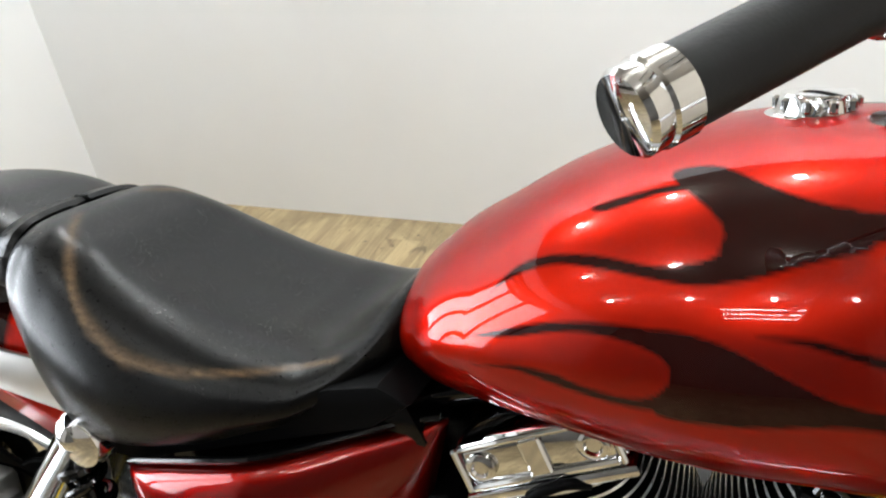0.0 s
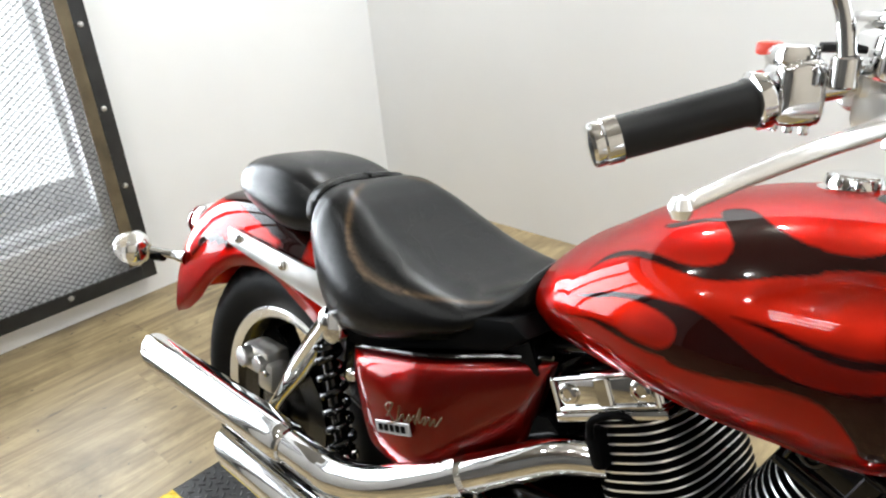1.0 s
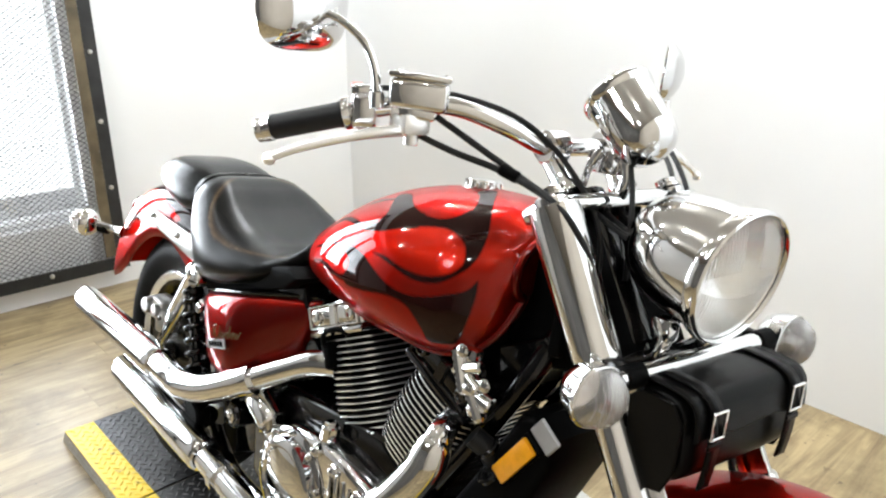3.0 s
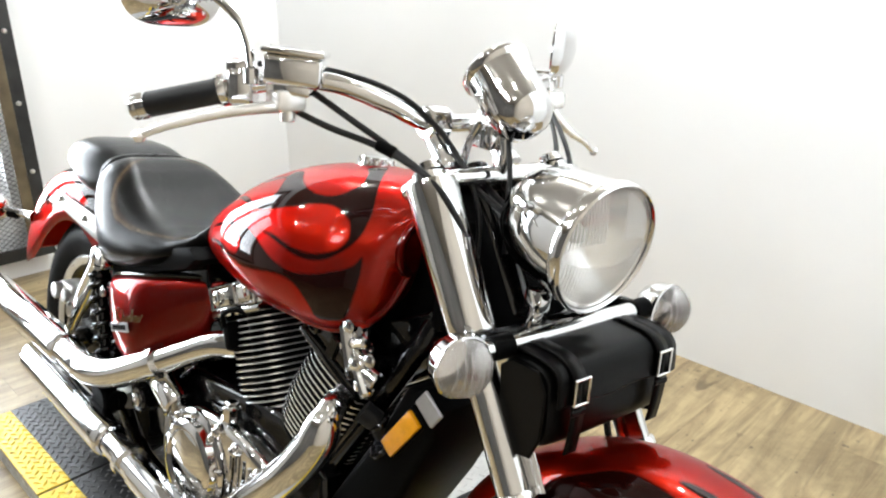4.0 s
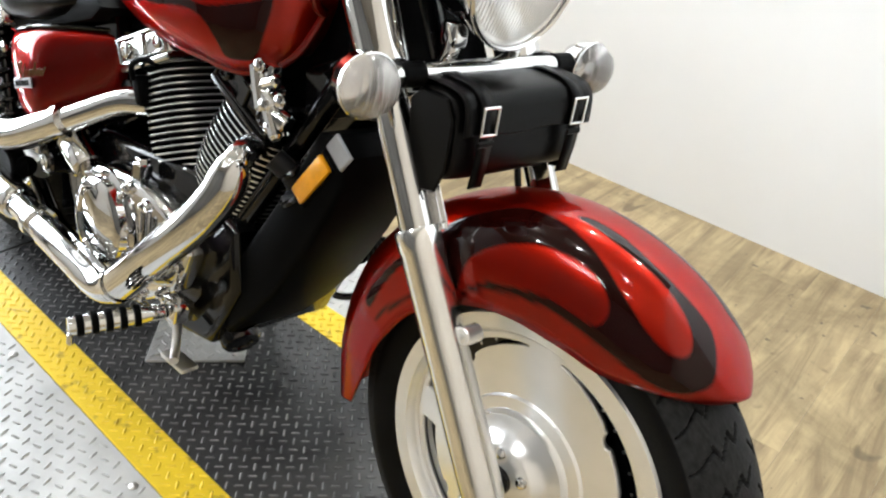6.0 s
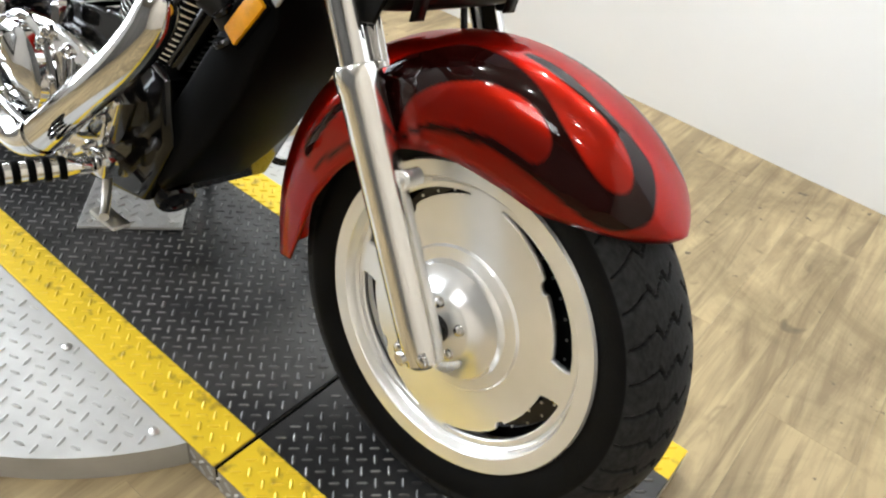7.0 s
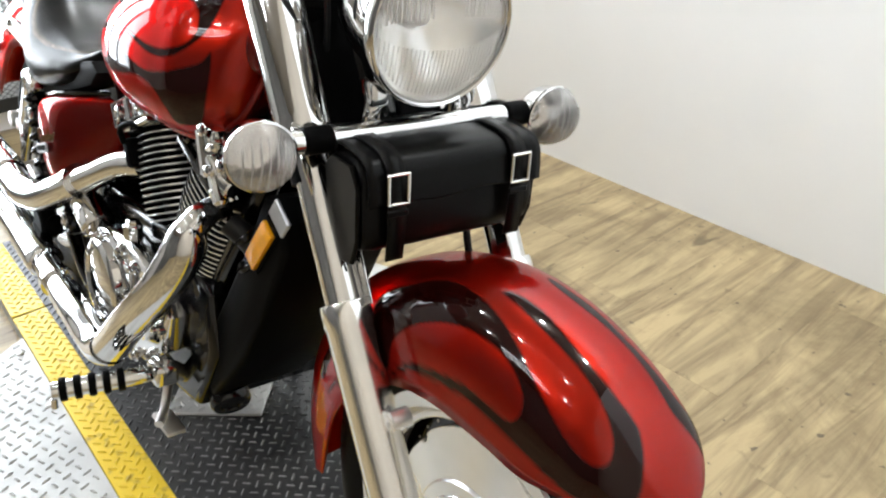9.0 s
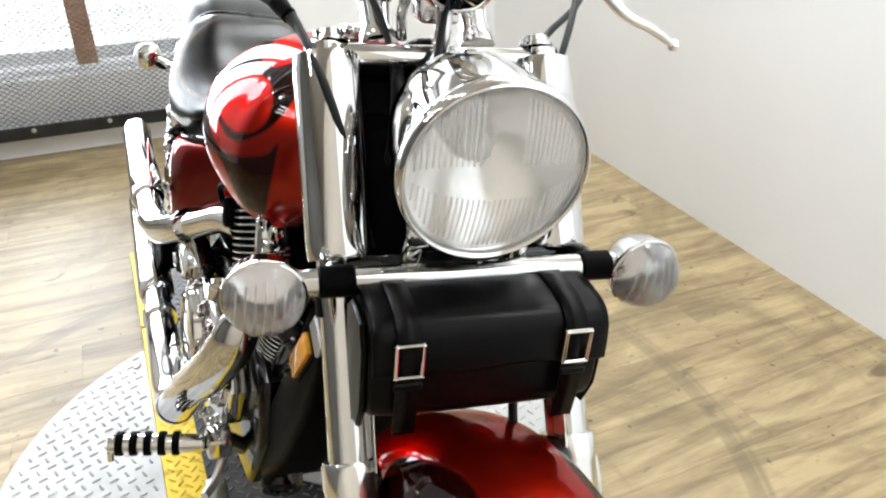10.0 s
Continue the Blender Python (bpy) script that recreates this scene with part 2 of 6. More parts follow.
def plank_material(name):
    """Wood-look vinyl planks: streaked grain along x, knots, dirt, and the track that the turntable's wheels wore."""
    mat = material(name, (0.42, 0.355, 0.235), 0.40, 0.0, vary=0.06, scale=3.0, bump=0.10, bump_scale=140, spec=0.4)
    nodes, links = mat.node_tree.nodes, mat.node_tree.links
    where, info, spot = nodes.new("ShaderNodeTexCoord"), nodes.new("ShaderNodeObjectInfo"), nodes.new("ShaderNodeNewGeometry")
    away = nodes.new("ShaderNodeVectorMath")
    away.operation = "SCALE"
    away.inputs[0].default_value = (37.0, 23.0, 11.0)
    links.new(info.outputs["Random"], away.inputs["Scale"])

    def stretched(across):
        shift = nodes.new("ShaderNodeVectorMath")
        shift.operation = "MULTIPLY_ADD"
        shift.inputs[1].default_value = (1.0, across, 1.0)
        links.new(where.outputs["Object"], shift.inputs[0])
        links.new(away.outputs["Vector"], shift.inputs[2])
        return shift.outputs["Vector"]

    def noise(vector, scale, detail, distortion=0.0, rough=0.5):
        n = nodes.new("ShaderNodeTexNoise")
        n.inputs["Scale"].default_value, n.inputs["Detail"].default_value = scale, detail
        n.inputs["Distortion"].default_value, n.inputs["Roughness"].default_value = distortion, rough
        links.new(vector, n.inputs["Vector"])
        return n.outputs["Fac"]

    def between(value, low, high, least=0.0, most=1.0):
        r = nodes.new("ShaderNodeMapRange")
        for key, v in (("From Min", low), ("From Max", high), ("To Min", least), ("To Max", most)):
            r.inputs[key].default_value = v
        links.new(value, r.inputs["Value"])
        return r.outputs["Result"]

    def times(a, b):
        m = nodes.new("ShaderNodeMath")
        m.operation = "MULTIPLY"
        links.new(a, m.inputs[0])
        links.new(b, m.inputs[1])
        return m.outputs[0]

    tone = nodes.new("ShaderNodeValToRGB")
    tone.color_ramp.elements[0].position, tone.color_ramp.elements[0].color = 0.36, (0.175, 0.115, 0.053, 1)
    tone.color_ramp.elements[1].position, tone.color_ramp.elements[1].color = 0.60, (0.49, 0.372, 0.198, 1)
    links.new(noise(stretched(8.5), 2.2, 10.0, 0.9, 0.62), tone.inputs["Fac"])
    part_way = nodes.new("ShaderNodeValue")
    part_way.outputs[0].default_value = 0.8
    mix_in(mat, part_way.outputs[0], tone.outputs["Color"])
    mix_in(mat, between(noise(stretched(26.0), 5.0, 6.0, 0.6), 0.52, 0.70, 0.0, 0.26), (0.15, 0.125, 0.075))
    mix_in(mat, between(info.outputs["Random"], 0.0, 1.0, 0.0, 0.18), (0.30, 0.235, 0.14))
    knot = between(noise(stretched(1.7), 7.5, 3.0, 0.8), 0.66, 0.74, 0.0, 0.8)
    mix_in(mat, knot, (0.10, 0.07, 0.04))
    mix_in(mat, between(noise(spot.outputs["Position"], 1.7, 9.0, 0.8, 0.68), 0.47, 0.62, 0.0, 0.66), (0.150, 0.108, 0.056))
    mix_in(mat, between(noise(spot.outputs["Position"], 34.0, 4.0), 0.69, 0.73, 0.0, 0.8), (0.07, 0.055, 0.04))
    flat = nodes.new("ShaderNodeVectorMath")
    flat.operation = "MULTIPLY"
    flat.inputs[1].default_value = (1, 1, 0)
    links.new(spot.outputs["Position"], flat.inputs[0])
    far = nodes.new("ShaderNodeVectorMath")
    far.operation = "LENGTH"
    links.new(flat.outputs["Vector"], far.inputs[0])
    for radius, half, most in ((0.935, 0.006, 0.45), (0.953, 0.009, 0.6), (0.974, 0.005, 0.5)):
        band = times(between(far.outputs["Value"], radius - half - 0.006, radius - half + 0.002), between(far.outputs["Value"], radius + half - 0.002, radius + half + 0.006, 1.0, 0.0))
        mix_in(mat, times(band, between(noise(spot.outputs["Position"], 5.0, 8.0), 0.36, 0.58, 0.15, most)), (0.15, 0.115, 0.07))
    return mat


PLANK = plank_material("wood_plank")

# ---- shape tools: a shape is (points, faces) ----


def grid(points, close_u=False, close_v=False):
    """Faces over an array of points [u, v, 3]."""
    p = np.asarray(points, float)
    nu, nv = p.shape[:2]
    faces = []
    for i in range(nu if close_u else nu - 1):
        for j in range(nv if close_v else nv - 1):
            a, b = (i + 1) % nu, (j + 1) % nv
            faces.append((i * nv + j, a * nv + j, a * nv + b, i * nv + b))
    return p.reshape(-1, 3), faces


def join(*shapes):
    pts, faces, base = [], [], 0
    for p, f in shapes:
        pts.append(np.asarray(p, float).reshape(-1, 3))
        faces += [tuple(base + k for k in face) for face in f]
        base += len(pts[-1])
    return np.concatenate(pts), faces


def moved(shape, m):
    p = np.asarray(shape[0], float)
    r = np.array(m.to_3x3())
    return p @ r.T + np.array(m.translation), shape[1]


def frame_to(a, b):
    """A matrix whose z axis runs from a to b, with its origin at a."""
    d = Vector(b) - Vector(a)
    return Matrix.Translation(Vector(a)) @ d.to_track_quat("Z", "Y").to_matrix().to_4x4()


def lathe(profile, n=32, start=0.0, end=360.0):
    """Turns (radius, height) pairs round z."""
    full = abs(end - start - 360) < 1e-6
    ang = np.radians(np.linspace(start, end, n, endpoint=not full))
    p = np.array([[(r * np.cos(a), r * np.sin(a), h) for r, h in profile] for a in ang])
    return grid(p, close_u=full)


def rod(a, b, profile, n=24):
    """A turned piece along the line from a to b; profile in (radius, metres along)."""
    return moved(lathe(profile, n), frame_to(a, b))


def bar(a, b, r, n=16, chamfer=0.15):
    length = (Vector(b) - Vector(a)).length
    c = min(r * chamfer, length * 0.3)
    return rod(a, b, [(0.0001, 0), (r - c, 0), (r, c), (r, length - c), (r - c, length), (0.0001, length)], n)


def curve_through(points, count=40):
    """A smooth line through a few points."""
    p = np.array(points, float)
    p = np.vstack([2 * p[0] - p[1], p, 2 * p[-1] - p[-2]])
    out = []
    segs = len(p) - 3
    for k in np.linspace(0, segs - 1e-9, count):
        i, t = int(k), k - int(k)
        a, b, c, d = p[i:i + 4]
        out.append(0.5 * (2 * b + (c - a) * t + (2 * a - 5 * b + 4 * c - d) * t * t + (3 * b - a - 3 * c + d) * t ** 3))
    return np.array(out)


def tube(points, r, n=14, caps=True):
    """A round tube along a line of points; r is one radius or one for each point."""
    p = np.array(points, float)
    rad = np.full(len(p), r, float) if np.isscalar(r) else np.asarray(r, float)
    tang = np.gradient(p, axis=0)
    tang /= np.linalg.norm(tang, axis=1)[:, None]
    side = np.cross(tang[0], (0, 0, 1.0))
    if np.linalg.norm(side) < 1e-3:
        side = np.cross(tang[0], (0, 1.0, 0))
    rings = []
    for k in range(len(p)):
        side = side - tang[k] * (side @ tang[k])
        side /= np.linalg.norm(side)
        up = np.cross(tang[k], side)
        a = np.linspace(0, 2 * np.pi, n, endpoint=False)
        rings.append(p[k] + rad[k] * (np.cos(a)[:, None] * side + np.sin(a)[:, None] * up))
    pts, faces = grid(np.array(rings), close_v=True)
    if caps:
        faces = faces + [tuple(range(n)), tuple(range(len(pts) - 1, len(pts) - n - 1, -1))]
    return pts, faces


def block(cx, cy, cz, sx, sy, sz, bevel=0.004, steps=2):
    """A box with rounded edges."""
    bm = bmesh.new()
    bmesh.ops.create_cube(bm, size=1.0, matrix=Matrix.Translation((cx, cy, cz)) @ Matrix.Diagonal((sx, sy, sz, 1)))
    if bevel:
        bmesh.ops.bevel(bm, geom=list(bm.edges), offset=bevel, segments=steps, profile=0.5, affect="EDGES")
    return from_bm(bm)


def from_bm(bm):
    bm.verts.ensure_lookup_table()
    bm.verts.index_update()
    out = np.array([v.co[:] for v in bm.verts]), [tuple(v.index for v in f.verts) for f in bm.faces]
    bm.free()
    return out


def slab(outline, y0, y1, bevel=0.004, steps=2):
    """A plate of the outline (x, z), from y0 to y1, with rounded edges."""
    bm = bmesh.new()
    a = [bm.verts.new((x, y0, z)) for x, z in outline]
    b = [bm.verts.new((x, y1, z)) for x, z in outline]
    bm.faces.new(a)
    bm.faces.new(b[::-1])
    n = len(outline)
    for i in range(n):
        bm.faces.new((a[i], b[i], b[(i + 1) % n], a[(i + 1) % n]))
    bmesh.ops.recalc_face_normals(bm, faces=list(bm.faces))
    if bevel:
        rim = [e for e in bm.edges if abs(e.verts[0].co.y - e.verts[1].co.y) < 1e-6]
        bmesh.ops.bevel(bm, geom=rim, offset=bevel, segments=steps, profile=0.5, affect="EDGES")
    return from_bm(bm)


def mesh_of(name, shape, materials, angle=35.0):
    me = bpy.data.meshes.new(name)
    pts, faces = shape
    me.from_pydata([tuple(map(float, p)) for p in pts], [], faces)
    bm = bmesh.new()
    bm.from_mesh(me)
    bmesh.ops.remove_doubles(bm, verts=list(bm.verts), dist=2e-5)
    bmesh.ops.recalc_face_normals(bm, faces=list(bm.faces))
    bm.to_mesh(me)
    bm.free()
    for f in me.polygons:
        f.use_smooth = True
    me.set_sharp_from_angle(angle=radians(angle))
    for m in materials if isinstance(materials, (list, tuple)) else [materials]:
        me.materials.append(m)
    return me


def part(name, shape, mat, parent=None, label="", angle=35.0):
    """Links a shape as one mesh under a thing or a part."""
    ob = new(name, mesh_of(name, shape, mat, angle))
    if parent is not None:
        ob.parent = parent
    return tagged(ob, label)


def thick(ob, metres, offset=-1):
    mod = ob.modifiers.new("thickness", "SOLIDIFY")
    mod.thickness, mod.offset = metres, offset
    return ob


def smoothstep(a, b, x):
    t = np.clip((np.asarray(x, float) - a) / (b - a), 0, 1)
    return t * t * (3 - 2 * t)

# ---- painted flames: outlines in (along, down), drawn as smooth closed lines; strokes in (along, down, half width) ----
TANK_RING = [(0.108, 0.068), (0.136, 0.064), (0.169, 0.082), (0.197, 0.094), (0.227, 0.101), (0.255, 0.1), (0.273, 0.091), (0.281, 0.075), (0.276, 0.062), (0.258, 0.044), (0.236, 0.03), (0.25, 0.011), (0.289, 0.044), (0.315, 0.072), (0.333, 0.098), (0.34, 0.118), (0.342, 0.139), (0.337, 0.156), (0.325, 0.17), (0.309, 0.18), (0.287, 0.184), (0.261, 0.184), (0.231, 0.179), (0.196, 0.171), (0.169, 0.167), (0.201, 0.167), (0.227, 0.172), (0.258, 0.175), (0.283, 0.175), (0.309, 0.17), (0.323, 0.163), (0.329, 0.15), (0.325, 0.137), (0.317, 0.126), (0.297, 0.116), (0.271, 0.112), (0.24, 0.117), (0.2, 0.127), (0.166, 0.135), (0.144, 0.126), (0.144, 0.106)]
TANK_REAR_LICK = [(0.054, 0.082), (0.092, 0.077), (0.133, 0.076), (0.166, 0.085), (0.197, 0.096), (0.225, 0.101), (0.232, 0.12), (0.199, 0.129), (0.166, 0.137), (0.134, 0.141), (0.102, 0.137), (0.056, 0.127), (0.031, 0.123), (0.001, 0.127), (-0.019, 0.139), (0.001, 0.119), (0.029, 0.115), (0.065, 0.12), (0.104, 0.129), (0.134, 0.127), (0.151, 0.117), (0.15, 0.103), (0.14, 0.09), (0.129, 0.083), (0.1, 0.082), (0.065, 0.088)]
TANK_LOW_FLAME = [(0.074, 0.171), (0.1, 0.166), (0.128, 0.167), (0.156, 0.174), (0.184, 0.186), (0.213, 0.198), (0.24, 0.203), (0.262, 0.203), (0.292, 0.199), (0.325, 0.192), (0.345, 0.185), (0.353, 0.174), (0.355, 0.2), (0.349, 0.227), (0.334, 0.259), (0.313, 0.261), (0.293, 0.256), (0.287, 0.241), (0.274, 0.226), (0.26, 0.217), (0.242, 0.214), (0.212, 0.215), (0.164, 0.22), (0.121, 0.222), (0.11, 0.217), (0.12, 0.205), (0.123, 0.189), (0.112, 0.175), (0.09, 0.172)]
TANK_LOW_LICK = [(-0.032, 0.178), (0.003, 0.17), (0.039, 0.165), (0.08, 0.164), (0.118, 0.168), (0.148, 0.177), (0.179, 0.186), (0.196, 0.198), (0.161, 0.211), (0.126, 0.217), (0.093, 0.219), (0.063, 0.217), (0.034, 0.213), (0.003, 0.208), (-0.036, 0.211), (0.003, 0.204), (0.038, 0.205), (0.063, 0.21), (0.093, 0.212), (0.11, 0.208), (0.119, 0.197), (0.115, 0.185), (0.095, 0.177), (0.065, 0.172), (0.038, 0.173), (0.006, 0.178)]
FENDER_FLAME = [(0.451, 0.171), (0.463, 0.116), (0.52, 0.087), (0.568, 0.061), (0.614, 0.06), (0.659, 0.07), (0.695, 0.083), (0.735, 0.099), (0.78, 0.109), (0.813, 0.106), (0.829, 0.091), (0.829, 0.073), (0.807, 0.056), (0.774, 0.046), (0.738, 0.044), (0.695, 0.044), (0.662, 0.041), (0.632, 0.038), (0.641, 0.027), (0.677, 0.023), (0.735, 0.029), (0.786, 0.028), (0.823, 0.028), (0.853, 0.043), (0.871, 0.063), (0.868, 0.098), (0.85, 0.13), (0.817, 0.156), (0.762, 0.173), (0.711, 0.181), (0.659, 0.187), (0.605, 0.196), (0.55, 0.202), (0.493, 0.218), (0.493, 0.212), (0.55, 0.192), (0.602, 0.184), (0.653, 0.173), (0.701, 0.166), (0.732, 0.16), (0.741, 0.145), (0.735, 0.127), (0.717, 0.114), (0.692, 0.106), (0.662, 0.106), (0.623, 0.113), (0.584, 0.129), (0.544, 0.149), (0.508, 0.174), (0.487, 0.208), (0.466, 0.218)]
FENDER_REAR_LICK = [(0.242, 0.154), (0.299, 0.15), (0.369, 0.143), (0.42, 0.131), (0.432, 0.144), (0.372, 0.159), (0.311, 0.167), (0.245, 0.173)]
FENDER_THIN_LICK = [(0.233, 0.191), (0.29, 0.196), (0.354, 0.202), (0.417, 0.208), (0.414, 0.212), (0.351, 0.206), (0.293, 0.204)]
REAR_STROKES = [[(-0.960, 0.728, 0.004), (-0.870, 0.744, 0.009), (-0.790, 0.742, 0.014), (-0.700, 0.730, 0.020), (-0.640, 0.705, 0.024), (-0.665, 0.682, 0.018), (-0.740, 0.688, 0.012), (-0.840, 0.696, 0.006)],
                [(-1.02, 0.60, 0.004), (-0.96, 0.650, 0.010), (-0.90, 0.665, 0.012), (-0.83, 0.660, 0.004)]]

# ---- the room ----
FLOOR = -0.04
WALL_X, FRONT_X, BACK_Y, NEAR_Y = -2.34, 1.56, 1.565, -3.6


def setting(name, shape, mat, label, category, angle=35.0):
    return tagged(part(name, shape, mat, None, label, angle), category=category, kind="structure")


floor = setting("floor", block(-0.4, -1.0, FLOOR - 0.06, 5.2, 6.4, 0.08, 0), SOOT, "dark subfloor beneath wood-look vinyl planks", "floor")
back = block(0, 0.06, 1.29, 4.6, 0.12, 2.76, 0)
back = moved(back, pose(-0.40, BACK_Y + 0.016, 0, 0, 0, -2.2))
setting("wall_back", back, WHITE, "plain white painted showroom wall, softly lit", "wall")
front_at = pose(1.642, -0.6, 0, 0, 0, 4.8)
setting("wall_front", moved(block(0.06, 2.21, 1.29, 0.12, 2.98, 2.76, 0), front_at), WHITE, "plain white painted wall ahead of the front wheel", "wall")
# Unseen half of the front wall, made tan so paint and chrome mirror less white.
setting("wall_front_tan", moved(block(0.06, -1.49, 1.29, 0.12, 4.42, 2.76, 0), front_at), TAN_WALL, "unseen tan stretch of the front wall, toned to darken reflections", "wall")
# Unseen wall, kept dark to hold down fill and mirrored white.
setting("wall_near", block(-0.4, NEAR_Y - 0.06, 1.29, 4.9, 0.12, 2.76, 0), DARK_WALL, "plain dark grey wall, unseen, closing the near side", "wall")
setting("ceiling", block(-0.4, -0.6, CEILING + 0.05, 5.2, 7.4, 0.1, 0), TAN, "plain tan ceiling with small downlights", "ceiling")

# the window wall, with its opening right through
WIN = (-1.65, 0.235, 0.285, 2.25)
wx0, wx1 = WALL_X - 0.16, WALL_X
pieces = [
    block((wx0 + wx1) / 2, (WIN[1] + 1.80) / 2, 1.29, 0.16, 1.80 - WIN[1], 2.76, 0),
    block((wx0 + wx1) / 2, (NEAR_Y + WIN[0]) / 2, 1.29, 0.16, WIN[0] - NEAR_Y, 2.76, 0),
    block((wx0 + wx1) / 2, (WIN[0] + WIN[1]) / 2, (-0.09 + WIN[2]) / 2, 0.16, WIN[1] - WIN[0], WIN[2] + 0.09, 0),
    block((wx0 + wx1) / 2, (WIN[0] + WIN[1]) / 2, (WIN[3] + 2.67) / 2, 0.16, WIN[1] - WIN[0], 2.67 - WIN[3], 0),
]
setting("wall_window", join(*pieces), WHITE, "white painted wall with a tall bright window behind steel mesh", "wall")
window = setting("window_1", block((wx0 + wx1) / 2 - 0.05, (WIN[0] + WIN[1]) / 2, WIN[2] + 0.012, 0.10, WIN[1] - WIN[0], 0.02, 0.003), WHITE, "tall bright window with brown posts and a white sill", "window")
for y in (-0.315, -0.98):
    part("window_post", block(wx0 + 0.03, y, (WIN[2] + WIN[3]) / 2 + 0.011, 0.05, 0.085, WIN[3] - WIN[2] - 0.022, 0.004), POST, window, "brown wooden post")
for y0, y1 in ((WIN[0], -1.0225), (-0.9375, -0.3575), (-0.2725, WIN[1])):
    pane = part("pane", block(wx0 + 0.03, (y0 + y1) / 2, (WIN[2] + WIN[3]) / 2, 0.006, y1 - y0 - 0.004, WIN[3] - WIN[2] - 0.05, 0), GLASS, window)
    pane.visible_shadow = False

sky = bpy.data.materials.new("daylight_backdrop")
sky.use_nodes = True
sky.node_tree.nodes["Principled BSDF"].inputs["Base Color"].default_value = (0.9, 0.9, 0.9, 1)
sky.node_tree.nodes["Principled BSDF"].inputs["Emission Color"].default_value = (0.93, 0.97, 1.0, 1)
sky.node_tree.nodes["Principled BSDF"].inputs["Emission Strength"].default_value = 1.35
tagged(part("backdrop", block(-4.4, -0.8, 1.2, 0.05, 9.0, 6.0, 0), sky), "plain overexposed daylight outside the window", "backdrop", kind="structure")
tagged(part("outdoor_ground", block(-3.45, -0.8, -0.085, 1.85, 9.0, 0.1, 0), material("pale_concrete", (0.5, 0.5, 0.5), 0.8, vary=0.15, scale=4)), "pale concrete ground outside the window", "ground", kind="structure")

# ---- steel mesh guard over the window ----
guard = tagged(new("window_guard"), "black steel frame with expanded metal mesh bolted over the window", "window guard")
guard.location = (WALL_X, 0, 0)
GY0, GY1, GZ0, GZ1 = -1.72, 0.345, 0.062, 2.35


def guard_bar(y0, y1, z0, z1):
    return join(block(0.084, (y0 + y1) / 2, (z0 + z1) / 2, 0.006, y1 - y0, z1 - z0, 0.001, 1))


part("frame_side", guard_bar(GY1 - 0.052, GY1, GZ0, GZ1), IRON, guard)
part("frame_side", guard_bar(GY0, GY0 + 0.052, GZ0, GZ1), IRON, guard)
part("frame_bottom", guard_bar(GY0 + 0.052, GY1 - 0.052, GZ0, GZ0 + 0.056), IRON, guard)
part("frame_top", guard_bar(GY0 + 0.052, GY1 - 0.052, GZ1 - 0.056, GZ1), IRON, guard)
part("frame_return", block(0.041, GY1 - 0.003, (GZ0 + GZ1) / 2, 0.078, 0.006, GZ1 - GZ0, 0.001, 1), IRON, guard)
part("frame_return", block(0.041, (GY0 + GY1) / 2, GZ0 + 0.003, 0.078, GY1 - GY0 - 0.014, 0.006, 0.001, 1), IRON, guard)
part("mesh_clamp", block(0.0905, GY1 - 0.076, (GZ0 + GZ1) / 2, 0.007, 0.044, GZ1 - GZ0 - 0.13, 0.0015, 1), RUSTY, guard, "stained bare steel clamping strip")
bolt_shape = rod((0.087, 0, 0), (0.1, 0, 0), [(0.0001, 0.009), (0.006, 0.0085), (0.0095, 0.005), (0.010, 0)], 14)
bolt_mesh = mesh_of("guard_bolt", bolt_shape, SATIN)
for y, z in [(GY1 - 0.03, 0.15 + 0.286 * k) for k in range(8)] + [(0.02 - 0.30 * k, GZ0 + 0.036) for k in range(6)]:
    ob = new("bolt", bolt_mesh)
    ob.parent, ob.location = guard, (0, y, z)


def expanded_mesh(y0, y1, z0, z1, pitch=0.030, rise=0.0105):
    """Zigzag strands that touch at their tips, each a slanting ribbon."""
    rows, pts, faces = int((z1 - z0) / rise), [], []
    n = int((y1 - y0) / (pitch / 2)) + 1
    for r in range(rows):
        sign = 1 if r % 2 else -1
        for k in range(n):
            z = z0 + (r + 0.5) * rise + sign * (rise / 2) * (1 if k % 2 else -1)
            y = y0 + k * pitch / 2
            for dz, dx in ((-0.0013, 0.0012), (0.0013, -0.0012)):
                pts.append((0.0865 + dx, y, z + dz))
        base = r * n * 2
        for k in range(n - 1):
            i = base + 2 * k
            faces.append((i, i + 2, i + 3, i + 1))
    return np.array(pts), faces


thick(part("mesh_panel", expanded_mesh(GY0 + 0.05, GY1 - 0.05, GZ0 + 0.054, GZ1 - 0.055), WIRE, guard, "grey expanded metal mesh", 180), 0.0012, 0)

# ---- downlights and tube lights ----
glow = bpy.data.materials.new("lamp_glow")
glow.use_nodes = True
glow.node_tree.nodes["Principled BSDF"].inputs["Emission Color"].default_value = (1.0, 0.95, 0.88, 1)
glow.node_tree.nodes["Principled BSDF"].inputs["Emission Strength"].default_value = 12.0
trim_shape = lathe([(0.040, 0), (0.055, 0), (0.058, -0.004), (0.052, -0.010), (0.042, -0.008), (0.040, 0)], 24)
bulb_shape = lathe([(0.0001, -0.012), (0.020, -0.010), (0.034, -0.005), (0.040, 0.0)], 20)
first = None
for sx, sy in SPOTS:
    if first is None:
        first = tagged(new("downlight"), "small round white recessed ceiling downlight, lit", "downlight", "ceiling downlights")
        part("trim", trim_shape, WHITE, first)
        part("bulb", bulb_shape, glow, first, "glowing bulb")
        first.location = (sx, sy, CEILING)
    else:
        copy_thing(first, pose(sx, sy, CEILING))

